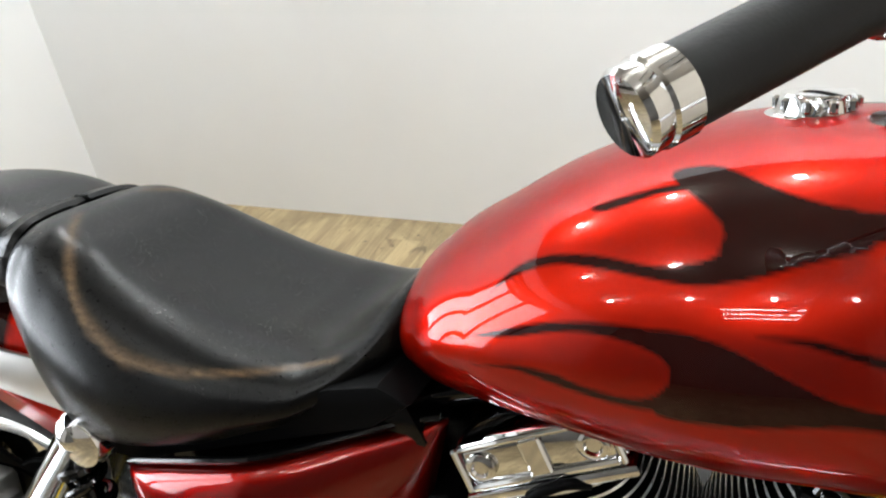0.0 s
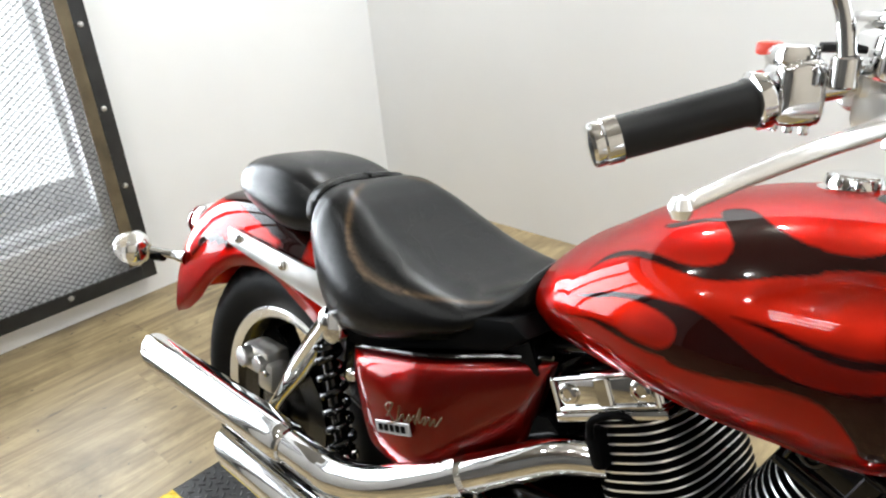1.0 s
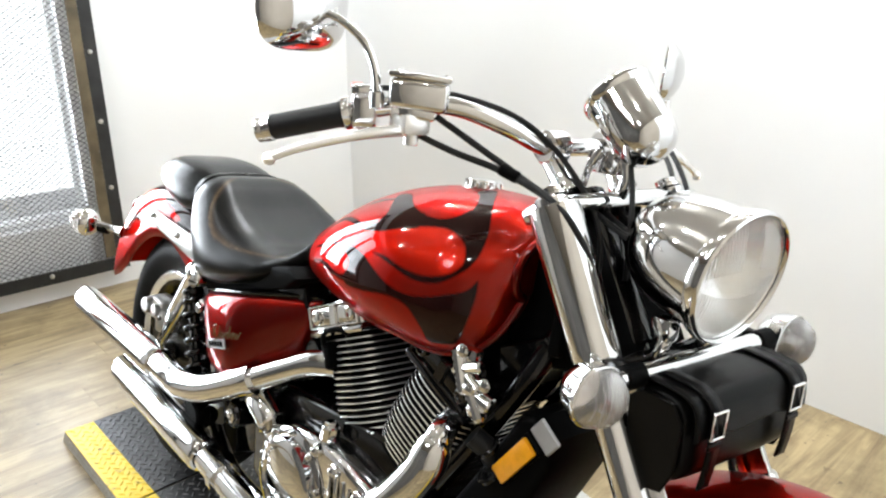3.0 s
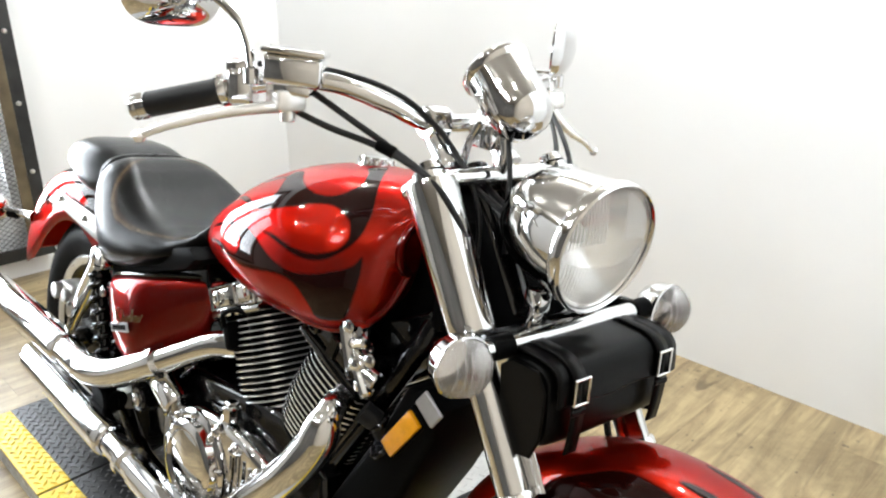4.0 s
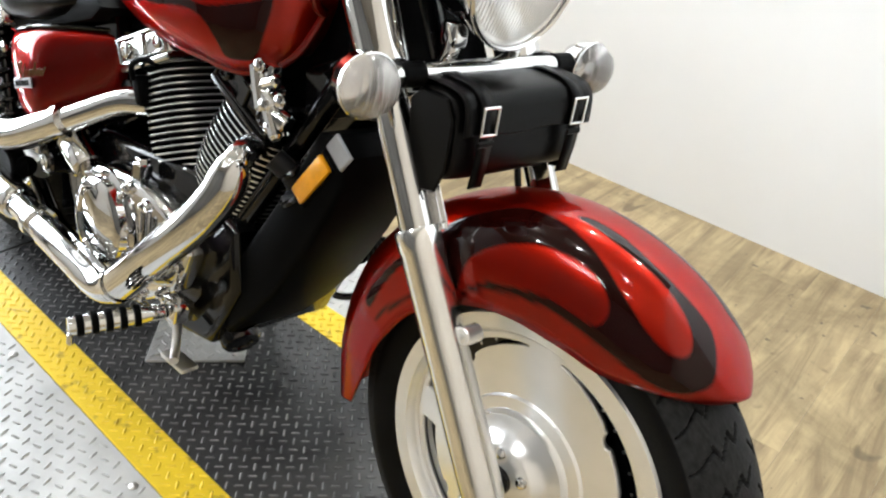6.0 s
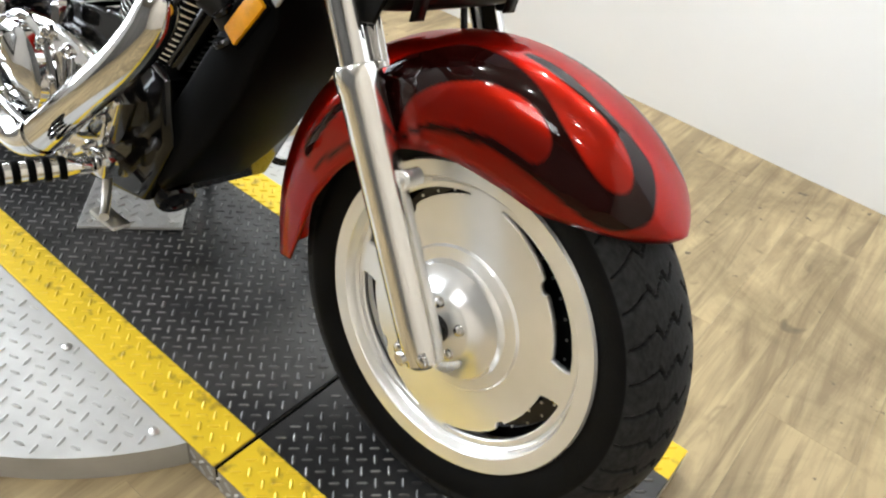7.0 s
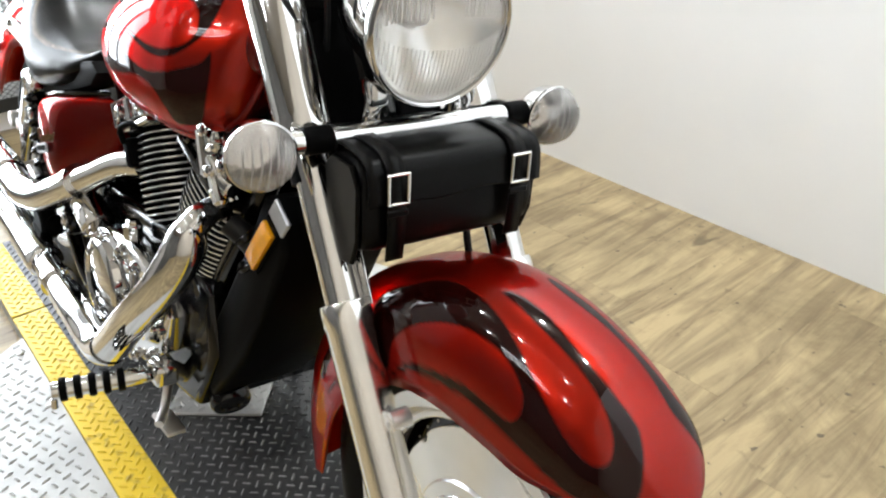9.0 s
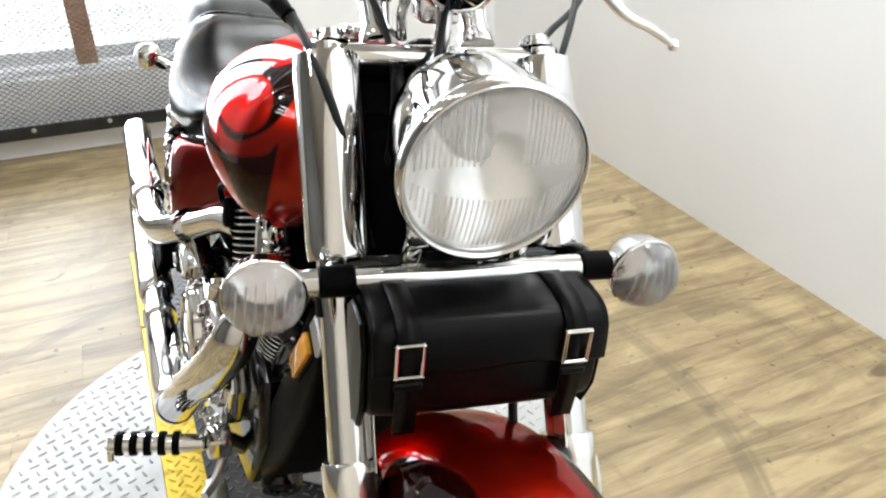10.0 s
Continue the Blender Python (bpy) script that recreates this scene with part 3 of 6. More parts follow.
# ---- the display platform ----
RAISED = 0.0175
platform = tagged(new("motorcycle_platform"), "low black tread-plate turntable with yellow edge bands and bright disc", "platform")
platform.location = (0.006, -0.003, RAISED)
DECK_Y, DECK_X0, DECK_X1, JOINTS, DISC = 0.285, -1.158, 1.138, (-0.66, 0.606), 0.617


def lug(x, y, angle, length=0.0105, width=0.0031, height=0.0025, z=0.0):
    """One raised lozenge of the tread."""
    c, s = math.cos(angle), math.sin(angle)
    flat = [(-length, 0, 0), (-length * 0.55, width, 0), (length * 0.55, width, 0), (length, 0, 0), (length * 0.55, -width, 0), (-length * 0.55, -width, 0),
            (-length * 0.6, 0, height), (length * 0.6, 0, height)]
    pts = [(x + c * a - s * b, y + s * a + c * b, z + h) for a, b, h in flat]
    return np.array(pts), [(0, 1, 6), (1, 2, 7, 6), (2, 3, 7), (3, 4, 7), (4, 5, 6, 7), (5, 0, 6)]


def tread(x0, x1, y0, y1, keep=None, pitch=0.0212, turned=45.0, z=0.0):
    pts, faces, base = [], [], 0
    t = math.radians(turned)
    r = math.hypot(x1 - x0, y1 - y0) / 2 + pitch
    cx, cy, n = (x0 + x1) / 2, (y0 + y1) / 2, int(math.hypot(x1 - x0, y1 - y0) / 2 / pitch) + 2
    for i in range(-n, n + 1):
        for j in range(-n, n + 1):
            a, b = i * pitch, j * pitch
            x, y = cx + math.cos(t) * a - math.sin(t) * b, cy + math.sin(t) * a + math.cos(t) * b
            if not (x0 + 0.012 < x < x1 - 0.012 and y0 + 0.012 < y < y1 - 0.012) or (keep and not keep(x, y)):
                continue
            p, f = lug(x, y, t + (math.pi / 2 if (i + j) % 2 else 0), z=z)
            pts.append(p)
            faces += [tuple(base + k for k in face) for face in f]
            base += 8
    return np.concatenate(pts), faces


def raw_part(name, shape, mat, parent, label=""):
    me = bpy.data.meshes.new(name)
    me.from_pydata([tuple(map(float, p)) for p in shape[0]], [], shape[1])
    me.materials.append(mat)
    ob = new(name, me)
    ob.parent = parent
    return tagged(ob, label)


ramp = slab([(DECK_X0 - 0.006, FLOOR - RAISED), (DECK_X0 + 0.044, 0.0), (DECK_X0 + 0.050, FLOOR - RAISED)], -DECK_Y, DECK_Y, 0.0)
raw_part("ramp_end", ramp, TREAD, platform)
for x0, x1 in ((DECK_X0 + 0.0445, JOINTS[0] - 0.004), (JOINTS[0] + 0.004, JOINTS[1] - 0.004), (JOINTS[1] + 0.004, DECK_X1)):
    plate = block((x0 + x1) / 2, 0, (FLOOR - RAISED) / 2, x1 - x0, 2 * DECK_Y, RAISED - FLOOR, 0.0015, 1)
    raw_part("deck_panel", join(plate, tread(x0, x1, -DECK_Y, DECK_Y)), TREAD, platform)
edge_lugs = []
for k in range(int((DECK_X1 - DECK_X0 - 0.10) / 0.0212)):
    for row in range(2):
        p, f = lug(DECK_X0 + 0.075 + 0.0212 * k, -0.043 + 0.0212 * row, math.radians(45 if (k + row) % 2 else -45))
        edge_lugs.append((np.stack([p[:, 0], -DECK_Y - p[:, 2], p[:, 1]], axis=1), f))
raw_part("edge_tread", join(*edge_lugs), PLATE, platform, "raised tread along the deck's bare side")
for x in JOINTS:
    part("joint_strip", block(x, 0, (FLOOR - RAISED) / 2 - 0.003, 0.0075, 2 * DECK_Y - 0.004, RAISED - FLOOR - 0.006, 0), SOOT, platform)
half = []
for side in (-1, 1):
    a0 = math.asin((DECK_Y + 0.001) / DISC)
    ang = np.linspace(a0, math.pi - a0, 60)
    rim = [(DISC * math.cos(a) - 0.01, side * DISC * math.sin(a)) for a in ang]
    n = len(rim)
    pts = [(x, y, -0.004) for x, y in rim] + [(x, y, FLOOR - RAISED + 0.0005) for x, y in rim]
    faces = [tuple(range(n)), *[(i, i + 1, n + i + 1, n + i) for i in range(n - 1)]]
    lugs = tread(-DISC, DISC, min(side * DECK_Y, side * DISC), max(side * DECK_Y, side * DISC), lambda x, y: math.hypot(x + 0.01, y) < DISC - 0.014, pitch=0.0262, turned=20.0, z=-0.004)
    wing = raw_part("disc_wing", join((np.array(pts), faces), lugs), PLATE, platform, "bright aluminium tread plate")
    for x in (-0.25, 0.235, 0.485, -0.49):
        part("bolt", rod((x, side * 0.308, -0.004), (x, side * 0.308, 0.1), [(0.0085, 0), (0.0085, 0.002), (0.006, 0.004), (0.0001, 0.0045)], 12), SATIN, wing)

pad = tagged(new("lift_pad"), "square bright tread-plate pad lying on the black deck", "lift pad")
pad.matrix_basis = pose(-0.040, 0.012, RAISED, 0, 0, 47.0)
raw_part("plate", join(block(0, 0, 0.004, 0.204, 0.204, 0.008, 0.0015, 1), tread(-0.102, 0.102, -0.102, 0.102, turned=45.0, z=0.008)), PLATE, pad)
for x in (-0.08, 0.08):
    part("screw", rod((x, -0.085, 0.008), (x, -0.085, 0.1), [(0.006, 0), (0.005, 0.003), (0.0001, 0.0035)], 10), SATIN, pad)

# ---- the motorcycle ----
LEANING, BIKE_Y = 11.0, -0.072
bike = tagged(new("motorcycle"), "candy red cruiser motorcycle with dark flames, black seat and chrome", "motorcycle")
bike.matrix_basis = pose(0, BIKE_Y, 0, -LEANING, 0, 0)

# the steered front end: along the steering axis (s), ahead of it (d), and across (y)
RAKE, TURNED = radians(32.0), radians(-10.0)
HEAD = Vector((0.641, 0, 0.602))
UP, AHEAD = Vector((-math.sin(RAKE), 0, math.cos(RAKE))), Vector((math.cos(RAKE), 0, math.sin(RAKE)))
STEER = Matrix.Translation(HEAD) @ Matrix.Rotation(TURNED, 4, UP) @ Matrix.Translation(-HEAD)
STRAIGHT = Matrix.Translation(HEAD) @ Matrix.Rotation(radians(-4.0), 4, UP) @ Matrix.Translation(-HEAD)
BIKE = bike.matrix_basis.copy()


def F(s, d, y):
    return tuple(HEAD + UP * s + AHEAD * d + Vector((0, y, 0)))


def flip(shape):
    p, f = shape
    return np.asarray(p) * (1, -1, 1), [tuple(reversed(q)) for q in f]


def bolt_head(a, b, r=0.007, n=6):
    """A domed screw at a, its head towards b."""
    return rod(a, b, [(r * 1.25, 0), (r * 1.25, 0.0015), (r, 0.0015), (r, 0.006), (r * 0.7, 0.0075), (0.0001, 0.0078)], n * 2)


def closed_line(points, count):
    """A smooth closed line through a few points."""
    p = np.array(points, float)
    p = np.concatenate([p, np.zeros((len(p), 1))], axis=1)
    out = []
    for k in np.linspace(0, len(p), count, endpoint=False):
        i, t = int(k), k - int(k)
        a, b, c, d = (p[(i + j) % len(p)] for j in (-1, 0, 1, 2))
        out.append(0.5 * (2 * b + (c - a) * t + (2 * a - 5 * b + 4 * c - d) * t * t + (3 * b - a - 3 * c + d) * t ** 3))
    return np.array(out)[:, :2]


def flame_layer(ob, where, strokes=(), outlines=(), soft=0.0016, layer_name="dark_paint"):
    """Writes the airbrushed flames as a paint layer, in the coordinates that where() gives."""
    me = ob.data
    n = len(me.vertices)
    co = np.empty(n * 3)
    me.vertices.foreach_get("co", co)
    uv = where(co.reshape(-1, 3))

    def to_segment(x0, y0, x1, y1):
        d = np.array([x1 - x0, y1 - y0])
        t = np.clip(((uv - (x0, y0)) @ d) / max(d @ d, 1e-12), 0, 1)
        return np.hypot(uv[:, 0] - x0 - t * d[0], uv[:, 1] - y0 - t * d[1]), t

    best = np.full(n, 9.0)
    for line in strokes:
        fine = curve_through(line, 14 * len(line))
        for (x0, y0, r0), (x1, y1, r1) in zip(fine[:-1], fine[1:]):
            dist, t = to_segment(x0, y0, x1, y1)
            best = np.minimum(best, dist - (r0 + t * (r1 - r0)))
    for outline in outlines:
        fine = closed_line(outline, 4 * len(outline))
        away, inside = np.full(n, 9.0), np.zeros(n, bool)
        for (x0, y0), (x1, y1) in zip(fine, np.roll(fine, -1, axis=0)):
            away = np.minimum(away, to_segment(x0, y0, x1, y1)[0])
            if y0 != y1:
                inside ^= ((uv[:, 1] < y0) != (uv[:, 1] < y1)) & (uv[:, 0] < x0 + (uv[:, 1] - y0) / (y1 - y0) * (x1 - x0))
        best = np.minimum(best, np.where(inside, -away, away))
    layer = me.attributes.new(layer_name, "FLOAT", "POINT")
    layer.data.foreach_set("value", (1 - smoothstep(-soft, soft, best)).astype(np.float32))


# -- fuel tank --
TX = np.array([-0.1335, -0.1236, -0.0961, -0.0372, 0.0218, 0.0906, 0.1594, 0.2184, 0.2675, 0.3142, 0.3511, 0.3762, 0.3876])
T_TOP = np.array([0.7739, 0.7968, 0.8275, 0.8671, 0.9017, 0.9283, 0.944, 0.9499, 0.951, 0.9487, 0.94, 0.9286, 0.9144])
T_LIP = np.array([0.7516, 0.7362, 0.7298, 0.727, 0.7243, 0.7195, 0.7168, 0.7165, 0.7138, 0.7205, 0.7400, 0.7800, 0.8200])
T_HALF = np.array([0.0566, 0.0836, 0.1158, 0.1493, 0.1698, 0.1866, 0.1951, 0.193, 0.1851, 0.1723, 0.1465, 0.122, 0.104])


def eased(xs, ys, x):
    """A smooth line through (xs, ys)."""
    x = np.asarray(x, float)
    m = np.gradient(ys, xs)
    i = np.clip(np.searchsorted(xs, x) - 1, 0, len(xs) - 2)
    h = xs[i + 1] - xs[i]
    t = np.clip((x - xs[i]) / h, 0, 1)
    return (2 * t**3 - 3 * t**2 + 1) * ys[i] + (t**3 - 2 * t**2 + t) * h * m[i] + (-2 * t**3 + 3 * t**2) * ys[i + 1] + (t**3 - t**2) * h * m[i + 1]


def tank_section(x, v):
    """The (y, z) of the tank's right half at station x; v runs from 0 at the crown to 1 at the lip."""
    top, lip, half_w = float(eased(TX, T_TOP, x)), float(eased(TX, T_LIP, x)), float(eased(TX, T_HALF, x))
    mid = lip + 0.355 * (top - lip)
    if v < 0.68:
        a = v / 0.68 * math.pi / 2
        return half_w * math.sin(a) ** 0.967, mid + (top - mid) * math.cos(a) ** 0.983
    a = (v - 0.68) / 0.32 * math.pi / 2
    return half_w * (1 - 0.252 * (1 - math.cos(a))), mid - (mid - lip) * math.sin(a)


def tank_shape():
    k = np.linspace(0, 1, 280)
    xs = TX[0] + (TX[-1] - TX[0]) * (k - 0.06 * np.sin(2 * np.pi * k))
    vs = np.linspace(0, 1, 130)
    rows = []
    for x in xs:
        right = [tank_section(x, v) for v in vs]
        y, z = right[-1]
        inner = [(y - 0.010, z + 0.004), (y * 0.6, z + 0.020), (0.0, z + 0.024)]
        half_ring = [(-yy, zz) for yy, zz in right] + [(-yy, zz) for yy, zz in inner]
        other = [(-a, b) for a, b in half_ring[1:-1]][::-1]
        rows.append([(x, a, b) for a, b in half_ring + other])
    shape = grid(np.array(rows), close_v=True)
    m = len(rows[0])
    n = len(shape[0])
    return shape[0], shape[1] + [tuple(range(m)), tuple(range(n - 1, n - m - 1, -1))]


def tank_uv(co):
    """Along the tank, and down its side from the crown, in metres of a flat pattern."""
    top, lip = eased(TX, T_TOP, co[:, 0]), eased(TX, T_LIP, co[:, 0])
    half_w = eased(TX, T_HALF, co[:, 0])
    mid = lip + 0.355 * (top - lip)
    upper = np.arctan2(np.abs(co[:, 1]) / half_w, np.maximum(co[:, 2] - mid, 0) / (top - mid)) / (np.pi / 2) * 0.68
    lower = 0.68 + 0.32 * np.arcsin(np.clip((mid - co[:, 2]) / (mid - lip), 0, 1)) / (np.pi / 2)
    v = np.where(co[:, 2] >= mid, upper, lower)
    return np.stack([co[:, 0], v * 0.30], axis=1)


tank = part("fuel_tank", tank_shape(), CANDY, bike, "candy red teardrop tank with dark airbrushed flames", 60)
flame_layer(tank, tank_uv, (), (TANK_RING, TANK_REAR_LICK, TANK_LOW_FLAME, TANK_LOW_LICK))

lip_line = []
for x in np.linspace(TX[0] + 0.004, TX[-1], 70):
    y, z = tank_section(x, 1.0)
    lip_line.append((x, -y - 0.002, z + 0.001))
front_edge = [(TX[-1] + 0.001, -tank_section(TX[-1], v)[0], tank_section(TX[-1], v)[1]) for v in np.linspace(0.97, 0.0, 24)]
seam = tube(lip_line + front_edge, 0.0072, 10)
part("tank_seam", join(seam, flip(seam)), PLAIN_RED, tank, "rolled red seam along the lower edge")
cap_at = (0.206, 0, 0.942)
part("fuel_cap", rod(cap_at, (0.206, 0, 1.1), [(0.040, -0.008), (0.040, 0.001), (0.036, 0.004), (0.030, 0.005), (0.028, 0.016), (0.026, 0.020), (0.010, 0.022), (0.0001, 0.022)], 40), CHROME, tank, "chrome fuel cap")
for k in range(10):
    a = k * 2 * math.pi / 10
    part("cap_rib", block(0.206 + 0.028 * math.cos(a), 0.028 * math.sin(a), 0.954, 0.007, 0.007, 0.011, 0.002, 1), CHROME, tank)
part("tank_bolt", bolt_head((0.318, -0.146, 0.785), (0.318, -0.3, 0.745), 0.005), BLACK, tank)

# -- seat --


def loft(stations, section, count=60):
    """Sections between stations (x, ...), smoothly."""
    s = np.array(stations, float)
    order = np.argsort(s[:, 0])
    s = s[order]
    xs = np.linspace(s[0, 0], s[-1, 0], count)
    cols = [eased(s[:, 0], s[:, k], xs) for k in range(1, s.shape[1])]
    rows = np.array([[(x, y, z) for y, z in section(*[c[i] for c in cols])] for i, x in enumerate(xs)])
    shape = grid(rows, close_v=True)
    m, n = rows.shape[1], len(shape[0])
    return shape[0], shape[1] + [tuple(range(m)), tuple(range(n - 1, n - m - 1, -1))]


def seat_section(top, half_w, low, dish):
    """Crown to skirt: a dished middle, a soft shoulder, and a side that tucks in below."""
    drop = top - low
    right = [(0, top - dish), (0.30 * half_w, top - dish * 0.85), (0.52 * half_w, top - dish * 0.25 - 0.002), (0.68 * half_w, top - 0.07 * drop), (0.82 * half_w, top - 0.16 * drop),
             (0.93 * half_w, top - 0.31 * drop), (0.99 * half_w, top - 0.50 * drop), (0.99 * half_w, top - 0.74 * drop), (0.94 * half_w, low + 0.010), (0.88 * half_w, low)]
    line = curve_through([(y, z, 0) for y, z in right], 44)[:, :2]
    return [(-y, z) for y, z in line] + [(y, z) for y, z in line[::-1][:-1]]


seat = part("rider_seat", loft([(-0.572, 0.824, 0.098, 0.765, 0.0), (-0.555, 0.834, 0.128, 0.735, 0.0), (-0.525, 0.838, 0.149, 0.685, 0.001), (-0.475, 0.824, 0.168, 0.642, 0.004), (-0.41, 0.792, 0.181, 0.634, 0.008),
                                (-0.34, 0.764, 0.180, 0.643, 0.009), (-0.26, 0.746, 0.171, 0.666, 0.008), (-0.19, 0.744, 0.152, 0.690, 0.005), (-0.150, 0.766, 0.124, 0.712, 0.0), (-0.125, 0.796, 0.100, 0.730, 0.0), (-0.108, 0.812, 0.076, 0.748, 0.0)],
                               seat_section, 150), SEAT, bike, "smooth black vinyl rider seat with a deep bucket", 50)
CREASE = [(-0.520, 0.050, 0.0005), (-0.462, 0.128, 0.0020), (-0.426, 0.155, 0.0030), (-0.375, 0.167, 0.0030), (-0.307, 0.163, 0.0035), (-0.233, 0.148, 0.0025), (-0.172, 0.120, 0.0005)]


def seat_uv(co):
    crease_z = np.interp(co[:, 0], (-0.517, -0.462, -0.426, -0.375, -0.307, -0.177), (0.836, 0.803, 0.768, 0.740, 0.735, 0.746))
    return np.stack([co[:, 0], np.abs(co[:, 1]) + 2.0 * np.maximum(0, crease_z - 0.006 - co[:, 2])], axis=1)


# the crease's tan line, part wear and part painted highlight
flame_layer(seat, seat_uv, [CREASE], (), 0.0085, "worn_lit")
part("pillion_seat", loft([(-0.572, 0.830, 0.114, 0.748, 0.0), (-0.640, 0.849, 0.124, 0.742, 0.0), (-0.718, 0.855, 0.120, 0.750, 0.0), (-0.788, 0.848, 0.106, 0.760, 0.0), (-0.836, 0.831, 0.086, 0.768, 0.0), (-0.860, 0.810, 0.056, 0.776, 0.0)],
                                    seat_section, 60), SEAT, bike, "black vinyl passenger pad", 50)
strap = np.array([[(-0.590, y * 1.01, z + 0.003), (-0.585, y * 1.03, z + 0.006), (-0.566, y * 1.04, z + 0.008), (-0.560, y * 1.02, z + 0.004)] for y, z in seat_section(0.832, 0.114, 0.748, 0.0)])
part("seat_strap", grid(strap, close_v=True), SEAT, bike, "black vinyl strap between the seats")
part("seat_base", slab([(-0.50, 0.60), (-0.48, 0.66), (-0.12, 0.735), (-0.09, 0.72), (-0.13, 0.69), (-0.40, 0.605)], -0.145, 0.145, 0.006), SOOT, bike)

# -- rear fender --
R_CROWN = [(-0.50, 0.715), (-0.62, 0.752), (-0.74, 0.768), (-0.86, 0.764), (-0.96, 0.744), (-1.045, 0.700), (-1.105, 0.635), (-1.135, 0.555), (-1.148, 0.475)]
R_EDGE = [(-0.53, 0.56), (-0.62, 0.605), (-0.72, 0.642), (-0.83, 0.626), (-0.92, 0.575), (-0.985, 0.515), (-1.04, 0.475), (-1.085, 0.455), (-1.112, 0.444)]


def arch(crown, edge, half_w, rows=90, cols=33, power=0.62):
    """A fender: from its crown line down to its edge line on both sides."""
    c = curve_through([(x, z, 0) for x, z in crown], rows)[:, :2]
    e = curve_through([(x, z, 0) for x, z in edge], rows)[:, :2]
    out = []
    for k in range(rows):
        w = half_w if np.isscalar(half_w) else float(np.interp(k / (rows - 1), np.linspace(0, 1, len(half_w)), half_w))
        ring = []
        for a in np.linspace(-math.pi / 2, math.pi / 2, cols):
            drop = 1 - math.cos(a) ** power
            x, z = c[k] + (e[k] - c[k]) * drop
            ring.append((x, w * math.copysign(abs(math.sin(a)) ** 0.85, a), z))
        out.append(ring)
    return grid(np.array(out))


rear_fender = thick(part("rear_fender", arch(R_CROWN, R_EDGE, [0.108, 0.110, 0.110, 0.108, 0.105, 0.10, 0.092], 110, 49), CANDY, bike, "candy red rear fender with airbrushed flames", 60), 0.003)
flame_layer(rear_fender, lambda co: np.stack([co[:, 0], co[:, 2] - 0.15 * (0.11 - np.abs(co[:, 1]))], axis=1), REAR_STROKES)
for side in (-1, 1):
    rail = slab([(-0.845, 0.672), (-0.838, 0.706), (-0.50, 0.682), (-0.49, 0.632), (-0.53, 0.622)], side * 0.118, side * 0.110, 0.003)
    strut = part("fender_rail", rail, SATIN, bike, "bright fender rail")
    for x, z in ((-0.80, 0.690), (-0.655, 0.672), (-0.53, 0.655)):
        part("bolt", bolt_head((x, side * 0.118, z), (x, side * 0.3, z), 0.008), CHROME, strut)
tail = part("tail_light", moved(lathe([(0.0001, 0.050), (0.020, 0.048), (0.036, 0.038), (0.044, 0.020), (0.046, 0.0), (0.043, -0.012)], 28), pose(-1.100, 0, 0.640, 0, -72, 0)), CHROME, bike, "chrome tail light with a red lens")
part("lens", moved(lathe([(0.0001, 0.022), (0.024, 0.019), (0.037, 0.008), (0.040, -0.002)], 24), pose(-1.146, 0, 0.640, 0, -84, 0)), RED_LENS, tail)


def turn_signal(a, b, r, deep=1.0, name="turn_signal"):
    """A globe lamp at b, looking from a to b, with a chrome bowl and a frosted lens."""
    bowl = part(name, rod(a, b, [(0.0001, -0.040 / deep), (r * 0.35, -0.039 / deep), (r * 0.70, -0.030 / deep), (r * 0.93, -0.014 / deep), (r, 0.0), (r * 1.03, 0.002), (r * 1.03, 0.006), (r * 0.98, 0.007)], 32), CHROME, bike, "chrome bowl turn signal with a clear lens")
    part("lens", rod(a, b, [(r * 0.97, 0.006), (r * 0.93, 0.014 * deep), (r * 0.72, 0.026 * deep), (r * 0.4, 0.033 * deep), (0.0001, 0.035 * deep)], 32), FROST, bowl, "frosted clear lens")
    for k in range(-3, 4):
        y = k * r * 0.22
        h = math.sqrt(max(0.0, (r * 0.82) ** 2 - y * y))
        m = frame_to(a, b)
        line = [m @ Vector((y, h * q, 0.003 + 0.032 * deep * math.sqrt(max(0, 1 - (y * y + (h * q) ** 2) / (r * r))))) for q in np.linspace(-0.9, 0.9, 9)]
        part("lens_rib", tube([tuple(v) for v in line], 0.0011, 5), FROST, bowl)
    return bowl


for side in (-1, 1):
    at = Vector((-1.175, side * 0.150, 0.590))
    sig = turn_signal(tuple(at), tuple(at + Vector((-0.80, side * 0.60, 0.05))), 0.039, 1.5)
    part("stalk", tube(curve_through([(-1.060, side * 0.092, 0.585), (-1.10, side * 0.108, 0.586), (-1.145, side * 0.132, 0.589)], 10), [0.017, 0.015, 0.013, 0.011, 0.0105, 0.0105, 0.0105, 0.0105, 0.0105, 0.0105]), CHROME, sig)
    part("sleeve", bar((-1.115, side * 0.116, 0.581), (-1.145, side * 0.130, 0.580), 0.0135), SOOT, sig)

# -- wheels --


